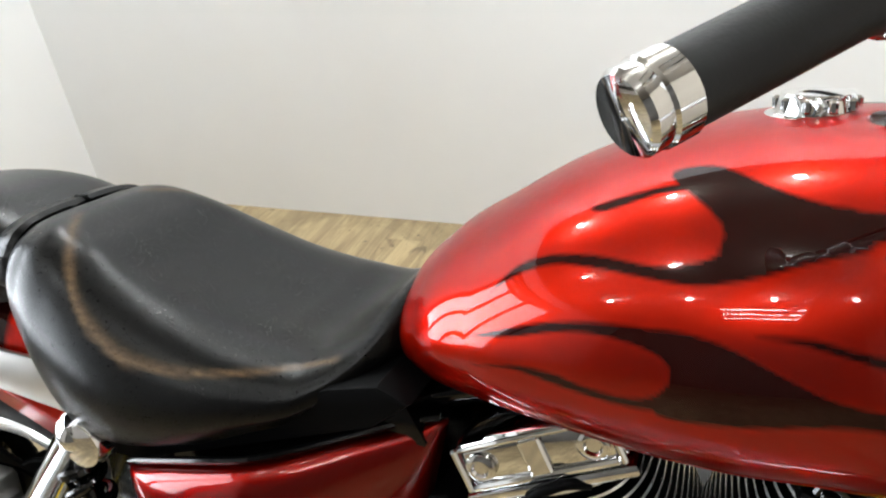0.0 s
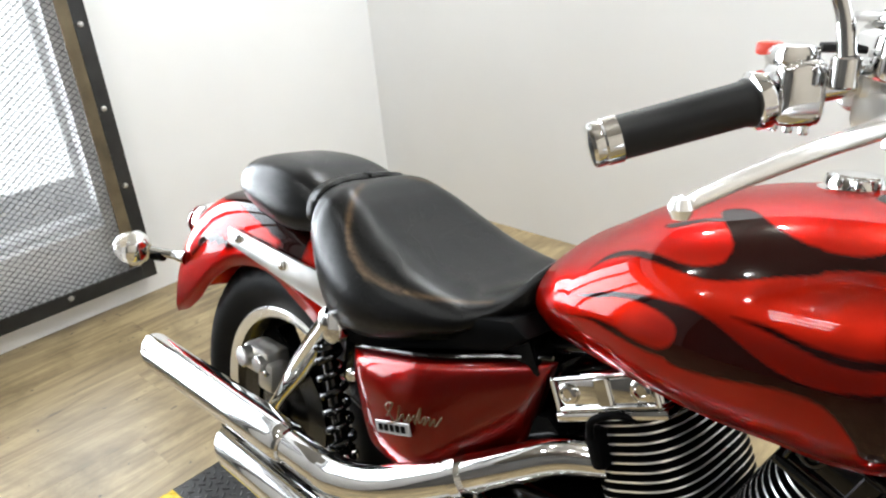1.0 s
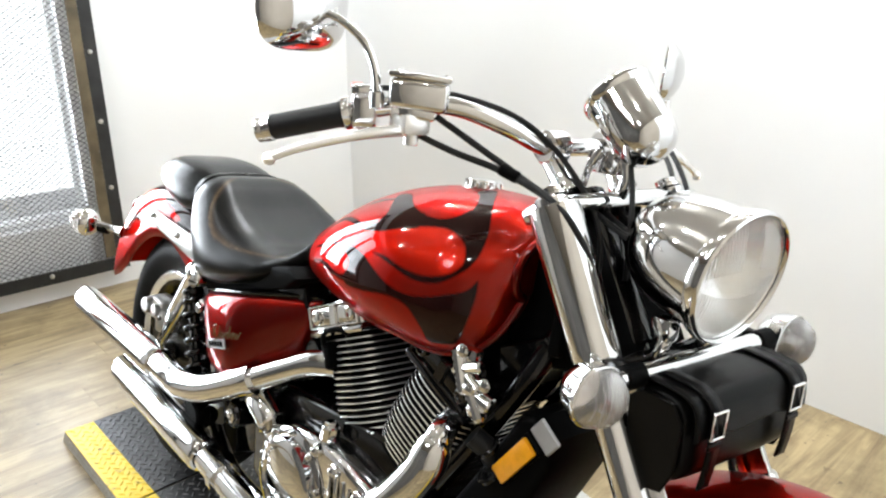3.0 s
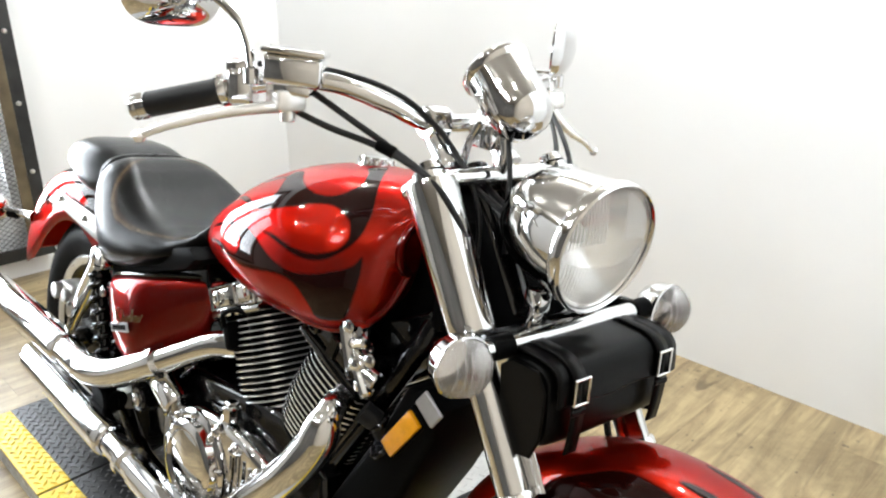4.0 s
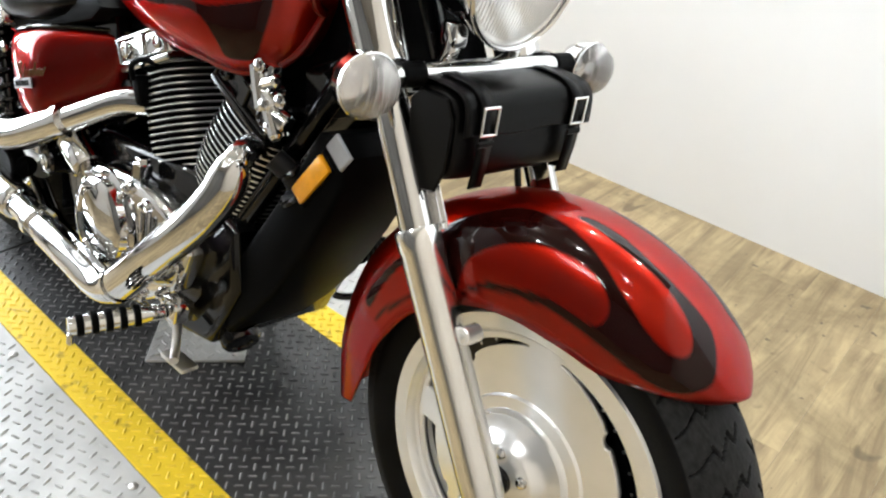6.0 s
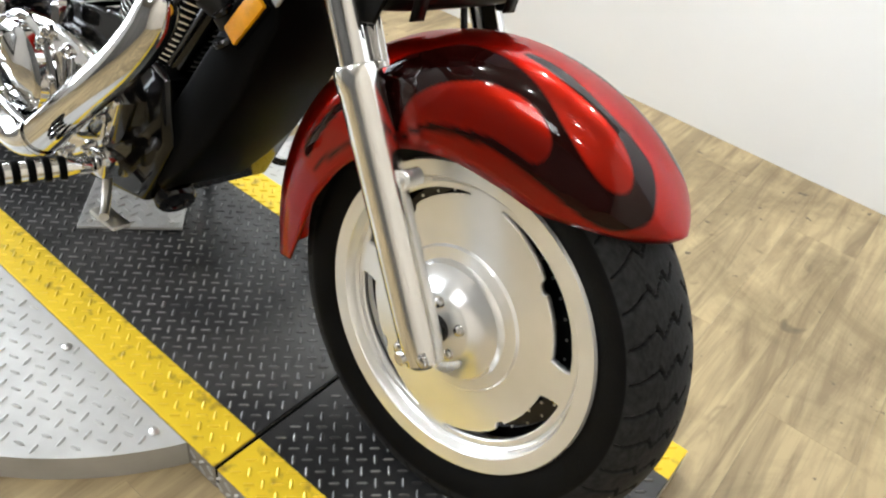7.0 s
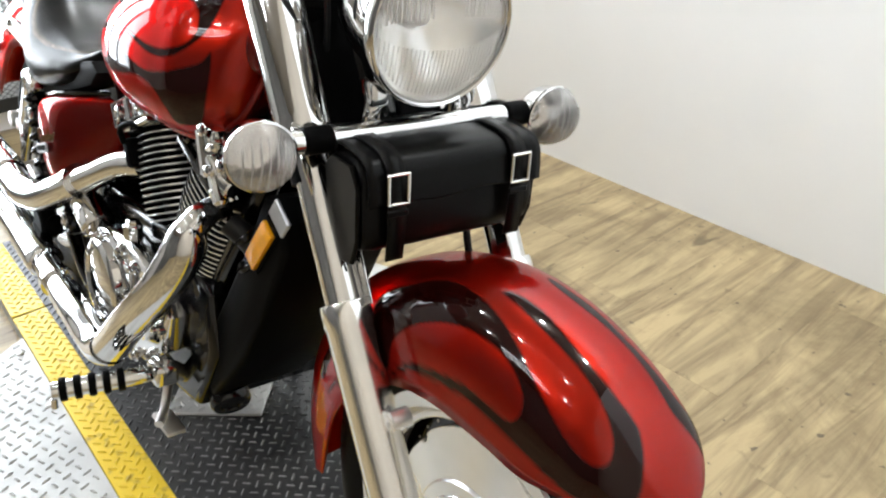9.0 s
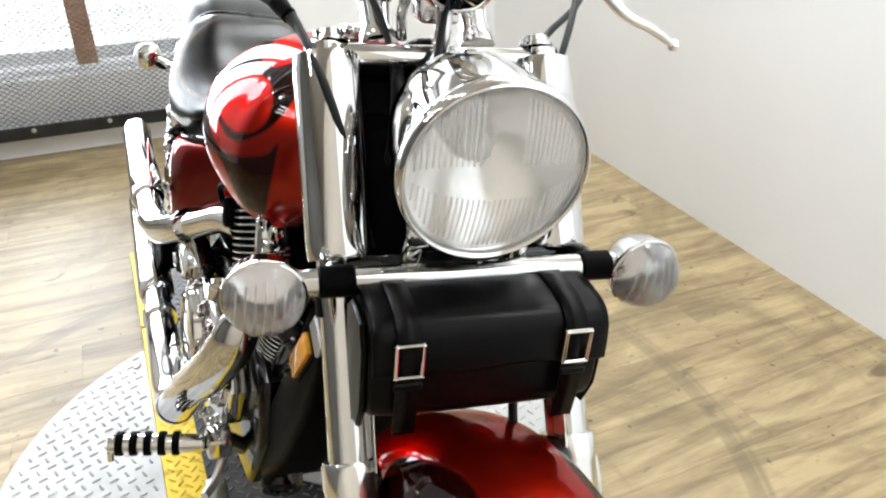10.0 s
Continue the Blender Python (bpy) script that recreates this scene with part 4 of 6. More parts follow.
def tyre(radius, width, bead, grooves, n=300, cols=46):
    """A tyre round y, with its tread cut in."""
    crown = radius - 0.0
    ang = np.linspace(0, 2 * np.pi, n, endpoint=False)
    prof, flags = [], []
    for a in np.linspace(-1, 1, cols):
        t = a * math.radians(128)
        half = width / 2
        y = half * math.sin(max(-math.pi / 2, min(math.pi / 2, t))) if abs(t) <= math.pi / 2 else math.copysign(half * (1 - 0.30 * ((abs(t) - math.pi / 2) / math.radians(38)) ** 1.6), t)
        tall = radius - bead
        r = bead + tall * 0.46 + tall * 0.54 * math.cos(t) if abs(t) <= math.pi / 2 else bead + tall * 0.46 * (1 - (abs(t) - math.pi / 2) / math.radians(38))
        prof.append((y, r))
        flags.append(abs(t) < math.radians(84))
    rows = []
    for th in ang:
        row = []
        for (y, r), f in zip(prof, flags):
            depth = 0.0
            if f and grooves:
                s = y / (width / 2)
                ph = th / (2 * np.pi) * grooves
                q = abs(s)
                zig = float(np.interp(q, (0.0, 0.30, 0.38, 0.62, 0.70, 1.0), (0.0, 0.50, 0.24, 0.74, 0.48, 1.0)))
                saw = (ph + (0.5 if s > 0 else 0.0) + zig) % 1.0
                if saw < (0.17 if 0.30 < q < 0.38 or 0.62 < q < 0.70 else 0.09) and 0.06 < q < 0.985:
                    depth = 0.005
            rr = r - depth
            row.append((rr * math.cos(th), y, rr * math.sin(th)))
        rows.append(row)
    return grid(np.array(rows), close_u=True)


def wear_light_tread(ob, centre, turn, radius, width, bead):
    """Marks the tread faces between the grooves, where wear and painted light lie."""
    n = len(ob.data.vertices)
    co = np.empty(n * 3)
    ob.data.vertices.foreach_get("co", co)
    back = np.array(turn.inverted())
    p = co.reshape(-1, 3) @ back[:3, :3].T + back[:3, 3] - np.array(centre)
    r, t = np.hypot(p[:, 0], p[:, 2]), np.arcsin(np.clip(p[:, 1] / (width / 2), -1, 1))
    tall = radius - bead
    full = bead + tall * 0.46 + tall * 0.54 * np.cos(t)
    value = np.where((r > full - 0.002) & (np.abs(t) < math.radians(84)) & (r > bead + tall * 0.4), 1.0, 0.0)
    ob.data.attributes.new("worn_lit", "FLOAT", "POINT").data.foreach_set("value", value.astype(np.float32))


def ring_y(profile, n=96, start=0.0, end=360.0):
    """Turns (radius, y) pairs round the y axis."""
    p, f = lathe([(r, -y) for r, y in profile], n, start, end)
    return np.stack([p[:, 0], -p[:, 2] * 1.0, p[:, 1]], axis=1), f


WF, WR = Vector((0.833, 0, 0.329)), Vector((-0.722, 0, 0.345))


def at(shape, where, m=None):
    s = moved(shape, Matrix.Translation(where))
    return moved(s, m) if m else s


RIM = 0.910  # the rim's radii below are of a wheel of 0.2435 m
front_wheel = part("front_wheel", at(ring_y([(RIM * r, y) for r, y in [(0.205, -0.028), (0.212, -0.034), (0.214, -0.044), (0.218, -0.049), (0.2405, -0.051), (0.2435, -0.047), (0.240, -0.042), (0.226, -0.038), (0.216, 0.0), (0.226, 0.038), (0.240, 0.042), (0.2435, 0.047), (0.241, 0.051), (0.222, 0.050), (0.212, 0.036), (0.205, 0.030)]], 128), WF, STRAIGHT), ALLOY, bike, "polished alloy disc wheel")


def wheel_disc(y_rim, y_hub, r0, r1, slots, slot_r, half_deg, turn, n=240, m=26, blunt=False):
    """A disc between two radii with curved slots near its rim; a blunt slot is wide at one end, notched at its middle and runs out to a point."""
    rs = np.concatenate([np.linspace(r0, slot_r[0] - 0.012, 9)[:-1], np.linspace(slot_r[0] - 0.012, slot_r[1], m - 12), np.linspace(slot_r[1], r1, 5)[1:]])
    pts, faces = [], []
    for i in range(n):
        a = 2 * math.pi * i / n
        for r in rs:
            k = (r - r0) / (r1 - r0)
            pts.append((r * math.cos(a), y_hub + (y_rim - y_hub) * smoothstep(0, 1, k), r * math.sin(a)))
    for i in range(n):
        deg = 360 * (i + 0.5) / n
        turned = (deg - turn + 180 / slots) % 360
        off = turned % (360 / slots) - 180 / slots
        if blunt and int(turned // (360 / slots)) % 2:
            off = -off
        k = off / half_deg
        wide = min(1.0, (1 - abs(k)) * 5.0) ** 0.5 if abs(k) < 1 else -1.0
        if blunt and abs(k) < 1:
            wide = min(1.0, (1 + k) * 14.0) ** 0.5 * float(np.interp(k, (-1.0, -0.1, 0.25, 1.0), (1.0, 0.84, 0.52, 0.10))) + (0.26 * max(0.0, 1 - ((k - 0.02) / 0.09) ** 2) ** 0.5 if abs(k - 0.02) < 0.09 else 0.0)
        low = slot_r[1] - (slot_r[1] - slot_r[0]) * wide if wide > 0 else 9.0
        for j in range(m - 1):
            r = (rs[j] + rs[j + 1]) / 2
            if low < r < slot_r[1]:
                continue
            a = (i + 1) % n
            faces.append((i * m + j, a * m + j, a * m + j + 1, i * m + j + 1))
    return np.array(pts), faces


disc = part("disc_face", at(wheel_disc(-0.027, -0.032, 0.050, 0.1880, 4, (0.151, 0.179), 37.0, 47.0, 640, 72, True), WF, STRAIGHT), ALLOY, front_wheel, "polished alloy face with curved slots", 30)
thick(disc, 0.010, 0)
thick(part("disc_face", at(wheel_disc(0.027, 0.032, 0.050, 0.1880, 4, (0.151, 0.179), 37.0, 47.0, 240, 30, True), WF, STRAIGHT), ALLOY, front_wheel, angle=30), 0.006, 0)
part("hub", at(ring_y([(0.106, -0.028), (0.105, -0.036), (0.102, -0.039), (0.086, -0.040), (0.084, -0.042), (0.081, -0.049), (0.066, -0.054), (0.054, -0.062), (0.050, -0.068), (0.047, -0.070), (0.030, -0.071), (0.026, -0.072), (0.0001, -0.072)], 72), WF, STRAIGHT), ALLOY, front_wheel, "stepped polished hub")
part("hub", at(ring_y([(0.0001, 0.074), (0.030, 0.074), (0.036, 0.070), (0.050, 0.060), (0.085, 0.048), (0.096, 0.030)], 48), WF, STRAIGHT), ALLOY, front_wheel)
for k in range(5):
    c = WF + Vector((0.038 * math.cos(1.2566 * k + 0.5), -0.070, 0.038 * math.sin(1.2566 * k + 0.5)))
    part("hub_bolt", moved(bolt_head(tuple(c), tuple(c + Vector((0, -1, 0))), 0.0065), STRAIGHT), CHROME, front_wheel)
rotor = []
for r, y in ((0.120, 0.058), (0.150, 0.058), (0.150, 0.0625), (0.120, 0.0625)):
    rotor.append((r, y))
part("brake_rotor", at(ring_y(rotor + rotor[:1], 72), WF, STRAIGHT), SATIN, front_wheel)
back_plate = part("inner_rotor", at(ring_y([(0.120, -0.006), (0.186, -0.006), (0.186, -0.002), (0.120, -0.002), (0.120, -0.006)], 72), WF, STRAIGHT), BLACK, front_wheel, "dark drilled disc behind the slots")
dot = []
for k in range(36):
    a = math.radians(10 * k)
    for q, r in enumerate((0.156, 0.170)):
        aa = a + q * 0.09
        c = WF + Vector((r * math.cos(aa), -0.0065, r * math.sin(aa)))
        dot.append(moved(lathe([(0.0001, 0.0006), (0.0019, 0.0004), (0.0021, 0)], 8), STRAIGHT @ frame_to(tuple(c), tuple(c + Vector((0, -1, 0))))))
part("rotor_holes", join(*dot), SATIN, back_plate)
wear_light_tread(part("tyre", at(tyre(0.309, 0.114, 0.212, 40, 960, 132), WF, STRAIGHT), RUBBER, front_wheel, "black road tyre with zigzag tread", 25), WF, STRAIGHT, 0.309, 0.114, 0.212)

rear_wheel = part("rear_wheel", at(ring_y([(0.170, -0.040), (0.180, -0.055), (0.190, -0.066), (0.205, -0.070), (0.208, -0.066), (0.196, -0.056), (0.184, 0.0), (0.196, 0.056), (0.208, 0.066), (0.205, 0.070), (0.190, 0.066), (0.170, 0.040)], 96), WR), DARK_ALLOY, bike, "alloy rear wheel with a polished lip")
part("rim_lip", at(ring_y([(0.186, -0.0655), (0.191, -0.0695), (0.205, -0.0735), (0.2095, -0.069), (0.207, -0.064), (0.186, -0.0655)], 96), WR), ALLOY, rear_wheel, "polished rim lip")
thick(part("disc_face", at(wheel_disc(-0.022, -0.006, 0.045, 0.178, 5, (0.105, 0.162), 27.0, 30.0), WR), SOOT, rear_wheel, angle=30), 0.006, 0)
thick(part("disc_face", at(wheel_disc(0.022, 0.006, 0.045, 0.178, 5, (0.105, 0.162), 27.0, 30.0), WR), SOOT, rear_wheel, angle=30), 0.006, 0)
part("tyre", at(tyre(0.325, 0.168, 0.195, 36, 216, 50), WR), RUBBER, rear_wheel, "wide black rear tyre", 25)
part("brake_rotor", at(ring_y([(0.085, -0.072), (0.138, -0.072), (0.138, -0.077), (0.085, -0.077), (0.085, -0.072)], 60), WR), DARK_ALLOY, rear_wheel, "steel rear brake disc")
part("hub", at(ring_y([(0.0001, -0.115), (0.022, -0.115), (0.026, -0.108), (0.030, -0.085), (0.060, -0.080), (0.085, -0.070), (0.088, -0.030)], 40), WR), DARK_ALLOY, rear_wheel)
caliper = part("rear_caliper", join(block(-0.735, -0.105, 0.462, 0.085, 0.055, 0.055, 0.010), block(-0.700, -0.112, 0.440, 0.05, 0.045, 0.06, 0.010), bar((-0.755, -0.11, 0.468), (-0.755, -0.150, 0.468), 0.020), bar((-0.710, -0.11, 0.466), (-0.710, -0.145, 0.466), 0.016)), SATIN, bike, "grey cast rear brake caliper")
for x in (-0.772, -0.69):
    part("bolt", bolt_head((x, -0.132, 0.452), (x, -0.3, 0.452), 0.007), CHROME, caliper)
arm_shape = tube(curve_through([(-0.72, -0.125, 0.345), (-0.55, -0.130, 0.325), (-0.36, -0.125, 0.33)], 14), 0.021)
swingarm = part("swingarm", arm_shape, SATIN, bike)
part("swingarm", flip(arm_shape), SATIN, bike)
part("axle_end", bar((-0.722, -0.150, 0.345), (-0.722, -0.10, 0.345), 0.024), SATIN, swingarm)

# -- front fender --
def polar(r, deg):
    return 0.824 + r * math.cos(math.radians(deg)), 0.336 + r * math.sin(math.radians(deg))


FAN = np.linspace(46, 194, 16)
CROWN = 0.965
crown = [polar(CROWN * float(np.interp(d, (46, 60, 110, 150, 194), (0.348, 0.368, 0.376, 0.374, 0.352))), d) for d in FAN]
edge = [polar(0.955 * float(np.interp(d, (46, 51, 57, 66, 80, 130, 155, 176, 188, 194), (0.338, 0.315, 0.282, 0.252, 0.240, 0.240, 0.244, 0.258, 0.280, 0.300))), d) for d in FAN]
spread = [float(np.interp(s, np.linspace(0, 1, 9), [0.068, 0.083, 0.091, 0.095, 0.096, 0.096, 0.094, 0.088, 0.076])) * math.sqrt(max(0.03, 1 - max(0.0, 1 - s / 0.085) ** 2)) for s in np.linspace(0, 1, 120)]
ff = moved(arch(crown, edge, spread, 300, 121, 0.60), STRAIGHT)
front_fender = thick(part("front_fender", ff, CANDY, bike, "candy red front fender with airbrushed flames", 60), 0.003)
UNSTEER = np.array(STRAIGHT.inverted())


def fender_uv(co):
    """Along the fender and down from its crown, in metres."""
    p = co @ UNSTEER[:3, :3].T + UNSTEER[:3, 3]
    deg = np.degrees(np.arctan2(p[:, 2] - 0.336, p[:, 0] - 0.824)) % 360
    r = np.hypot(p[:, 0] - 0.824, p[:, 2] - 0.336)
    crown_r = CROWN * np.interp(deg, (46, 60, 110, 150, 194), (0.348, 0.368, 0.376, 0.374, 0.352))
    return np.stack([np.radians(194 - deg) * 0.35, np.abs(p[:, 1]) + np.maximum(0, crown_r - r)], axis=1)


flame_layer(front_fender, fender_uv, (), (FENDER_FLAME, FENDER_REAR_LICK, FENDER_THIN_LICK), 0.0022)

# -- fork --
for side in (-1, 1):
    y = side * 0.116
    leg = part("fork_leg", moved(join(rod(F(-0.365, 0.047, y), F(0.2, 0.031, y), [(0.0001, 0), (0.018, 0.0), (0.024, 0.006), (0.0270, 0.03), (0.0280, 0.06), (0.0280, 0.345), (0.0295, 0.349), (0.0295, 0.370), (0.0280, 0.374), (0.0215, 0.375)], 32)), STEER), FORK, bike, "polished alloy fork leg")
    part("fork_tube", moved(bar(F(0.0, 0.038, y), F(0.425, 0.047, y), 0.0225, 28), STEER), CHROME, leg, "chrome fork tube")
    part("fork_cover", moved(rod(F(0.205, 0.046, y), F(0.5, 0.050, y), [(0.0215, 0.0), (0.0305, 0.0), (0.0320, 0.006), (0.0325, 0.02), (0.0350, 0.19), (0.0340, 0.204), (0.024, 0.206)], 36), STEER), CHROME, leg, "chrome fork cover")
    part("axle_clamp", moved(join(block(-0.006, 0, 0, 0.036, 0.034, 0.056, 0.012, 3), bar((-0.020, -0.028 * 1, -0.018), (-0.020, 0.028, -0.018), 0.009)), STEER @ Matrix.Translation(F(-0.330, 0.050, y)) @ Matrix.Rotation(-RAKE, 4, "Y")), FORK, leg)
    for dx, dz in ((0.016, -0.020), (-0.024, -0.006)):
        c = Vector(F(-0.330 + dz, 0.050 + dx, side * 0.133))
        part("pinch_bolt", moved(bolt_head(tuple(c), tuple(c + Vector((0, side, 0))), 0.0075), STEER), CHROME, leg)
    boss = Vector(F(-0.125, 0.070, side * 0.100))
    part("fender_lug", moved(join(bar(tuple(Vector(F(-0.138, 0.040, side * 0.112))), tuple(Vector(F(-0.131, 0.078, side * 0.100))), 0.011, 16, 0.3), bar(tuple(Vector(F(-0.131, 0.071, side * 0.112))), tuple(Vector(F(-0.131, 0.071, side * 0.086))), 0.012)), STEER), ALLOY, leg)
    guard_plate = slab([(0, 0), (0.026, 0.0), (0.030, 0.135), (0.0, 0.145)], -0.0015, 0.0015, 0.001, 1)
    part("fork_stay", moved(guard_plate, STEER @ Matrix.Translation(F(0.0, 0.048, side * 0.098)) @ Matrix.Rotation(-RAKE, 4, "Y")), CHROME, leg, "flat bright stay")
    part("fork_clamp", moved(join(rod(F(0.150, 0.036, y), F(0.3, 0.036, y), [(0.0215, 0), (0.0255, 0), (0.0255, 0.022), (0.0215, 0.022)], 24)), STEER), SOOT, leg)
part("front_axle", moved(join(bar(tuple(WF + Vector((0, -0.128, 0))), tuple(WF + Vector((0, 0.128, 0))), 0.011), rod(tuple(WF + Vector((0, -0.108, 0))), tuple(WF), [(0.0001, 0.004), (0.012, 0.004), (0.013, 0.0), (0.018, 0.0), (0.020, 0.003), (0.020, 0.042)], 24)), STRAIGHT), BLACK, bike)
top_tree = part("top_yoke", moved(join(block(0, 0, 0, 0.062, 0.272, 0.024, 0.009, 3)), STEER @ Matrix.Translation(F(0.412, 0.032, 0)) @ Matrix.Rotation(-RAKE, 4, "Y")), CHROME, bike, "chrome upper fork yoke")
for side in (-1, 1):
    c = Vector(F(0.424, 0.05, side * 0.112))
    part("yoke_bolt", moved(rod(tuple(c), tuple(c + UP), [(0.020, 0), (0.020, 0.004), (0.016, 0.006), (0.016, 0.012), (0.012, 0.014), (0.0001, 0.014)], 12), STEER), CHROME, top_tree)
    c = Vector(F(0.413, 0.062, side * 0.110))
    part("yoke_bolt", moved(bolt_head(tuple(c), tuple(c + AHEAD), 0.008), STEER), CHROME, top_tree)
part("lower_yoke", moved(block(0, 0, 0, 0.08, 0.27, 0.032, 0.008), STEER @ Matrix.Translation(F(0.192, 0.03, 0)) @ Matrix.Rotation(-RAKE, 4, "Y")), BLACK, bike)
part("steering_stem", moved(bar(F(0.18, 0, 0), F(0.445, 0, 0), 0.026), STEER), BLACK, bike)

# -- handlebar and controls --
BAR_R = [(0.386, -0.02, 1.040), (0.386, -0.07, 1.042), (0.372, -0.125, 1.066), (0.341, -0.190, 1.090), (0.300, -0.242, 1.090), (0.236, -0.305, 1.070), (0.171, -0.390, 1.043)]
bar_line = curve_through([(x, -y, z) for x, y, z in BAR_R[::-1]] + [(0.386, 0.0, 1.040)] + BAR_R, 90)
handlebar = part("handlebar", moved(tube(bar_line[3:-3], 0.0127, 18), STEER), CHROME, bike, "wide chrome handlebar")
for side in (-1, 1):
    foot, head = F(0.436, 0.02, side * 0.055), (0.386, side * 0.055, 1.028)
    part("riser", moved(join(rod(foot, head, [(0.0001, 0), (0.021, 0.0), (0.021, 0.01), (0.017, 0.018), (0.017, (Vector(head) - Vector(foot)).length)], 24), bar((0.386, side * 0.055 - 0.018, 1.041), (0.386, side * 0.055 + 0.018, 1.041), 0.024, 24)), STEER), CHROME, handlebar, "chrome bar riser")
    gi, ge = Vector((0.236, side * 0.305, 1.070)), Vector((0.171, side * 0.390, 1.043))
    w = (ge - gi).normalized()
    grip = part("grip", moved(rod(tuple(gi), tuple(ge), [(0.013, 0), (0.0185, 0.0), (0.0185, 0.003), (0.0172, 0.006), (0.0172, 0.098), (0.0165, 0.100)], 28), STEER), GRIP, handlebar, "black rubber grip")
    part("bar_end", moved(rod(tuple(gi + w * 0.099), tuple(ge + w), [(0.0165, 0), (0.0186, 0.001), (0.0186, 0.012), (0.0174, 0.0135), (0.0178, 0.0155), (0.0178, 0.0205), (0.0160, 0.0230), (0.010, 0.0240), (0.0001, 0.0243)], 28), STEER), CHROME, grip, "chrome end cap")
    part("grip_collar", moved(rod(tuple(gi - w * 0.012), tuple(ge), [(0.014, 0), (0.0215, 0.0), (0.0225, 0.003), (0.0225, 0.010), (0.019, 0.012), (0.014, 0.012)], 24), STEER), CHROME, grip)
    hs = gi - w * 0.032
    switch = part("switch_housing", moved(join(block(0, 0, 0, 0.036, 0.044, 0.050, 0.010, 3), block(0.004, 0.0, 0.026, 0.030, 0.034, 0.016, 0.005)), STEER @ frame_to(tuple(hs), tuple(hs + Vector((0, 0, 1)))) @ Matrix.Rotation(radians(-52 * side), 4, "Z")), CHROME, handlebar, "chrome switch housing")
    if side < 0:
        part("stop_switch", moved(block(hs.x - 0.020, hs.y - 0.004, hs.z + 0.030, 0.018, 0.012, 0.010, 0.003), STEER), SWITCH, switch, "red stop switch")
        for k in range(3):
            part("housing_screw", moved(bolt_head((hs.x - 0.012 + 0.012 * k, hs.y, hs.z - 0.024), (hs.x - 0.012 + 0.012 * k, hs.y, hs.z - 1), 0.004), STEER), CHROME, switch)
    pivot = Vector((0.318, side * 0.246, 1.060))
    perch = part("lever_perch", moved(join(bar((0.300, side * 0.232, 1.086), (0.283, side * 0.258, 1.085), 0.022, 20), block(0.312, side * 0.246, 1.066, 0.046, 0.042, 0.030, 0.008), bar(tuple(pivot - Vector((0, 0, 0.022))), tuple(pivot + Vector((0, 0, 0.018))), 0.010)), STEER), ALLOY, handlebar, "cast alloy lever perch")
    # the clutch lever hangs lower than the brake lever
    reach = [(0.318, -0.246, 1.058), (0.317, -0.285, 1.056), (0.305, -0.330, 1.049), (0.286, -0.378, 1.036), (0.272, -0.406, 1.025), (0.262, -0.420, 1.0165)] if side < 0 else [(0.322, 0.246, 1.046), (0.332, 0.285, 1.012), (0.322, 0.335, 0.992), (0.307, 0.384, 0.969)]
    lever_line = curve_through(reach, 30)
    part("lever", moved(join(tube(lever_line, np.linspace(0.0085, 0.0052, 30), 12), moved(lathe([(0.0001, -0.0090), (0.006, -0.0070), (0.0088, 0.0), (0.006, 0.0070), (0.0001, 0.0090)], 16), Matrix.Translation(reach[-1]))), STEER), ALLOY, perch, "polished alloy lever with a ball end")
    if side < 0:
        res_m = STEER @ Matrix.Translation((0.322, -0.238, 1.104)) @ Matrix.Rotation(radians(52), 4, "Z") @ Matrix.Rotation(radians(4), 4, "Y")
        res = part("brake_reservoir", moved(join(block(0, 0, 0, 0.078, 0.050, 0.040, 0.009, 3), block(0.0, 0.0, -0.022, 0.050, 0.036, 0.020, 0.006)), res_m), CHROME, handlebar, "chrome brake fluid reservoir")
        part("reservoir_lid", moved(block(0, 0, 0.0235, 0.082, 0.054, 0.008, 0.003, 2), res_m), CHROME, res)
        for sx in (-0.032, 0.032):
            part("lid_screw", moved(bolt_head((sx, 0, 0.0215), (sx, 0, 1), 0.0035), res_m), CHROME, res)
    # mirror
    foot = Vector((0.292, side * 0.285, 1.105))
    stem_line = curve_through([tuple(foot), (0.286, side * 0.287, 1.135 if side < 0 else 1.118), (0.274, -0.296, 1.165) if side < 0 else (0.286, 0.286, 1.128), (0.252, side * 0.318, 1.190) if side < 0 else (0.290, 0.283, 1.138), (0.228, -0.338, 1.202) if side < 0 else (0.300, 0.276, 1.146)], 26)
    mirror = part("mirror", moved(join(tube(stem_line, np.linspace(0.0062, 0.0050, 26), 12), bar(tuple(foot - Vector((0, 0, 0.022))), tuple(foot), 0.010, 12)), STEER), CHROME, handlebar, "chrome mirror on a curved stem")
    oval = []
    for k, depth in ((0.0, -0.030), (0.45, -0.026), (0.75, -0.018), (0.93, -0.008), (1.0, 0.0), (0.985, 0.003), (0.94, 0.003)):
        ring = []
        for a in np.linspace(0, 2 * np.pi, 48, endpoint=False):
            c, s = math.cos(a), math.sin(a)
            ring.append((k * 0.074 * math.copysign(abs(c) ** 0.6, c) * (1 + 0.10 * s), k * 0.050 * math.copysign(abs(s) ** 0.6, s), depth))
        oval.append(ring)
    # the left mirror is turned inwards and set lower
    face = Vector((-0.93, -0.25, 0.08)) if side < 0 else Vector((-0.80, -0.60, 0.05))
    at_glass = Vector((0.216, -0.356, 1.199)) if side < 0 else Vector((0.298, 0.272, 1.150))
    m = STEER @ frame_to(tuple(at_glass), tuple(at_glass + face.normalized()))
    part("mirror_shell", moved(grid(np.array(oval), close_v=True), m), CHROME, mirror)
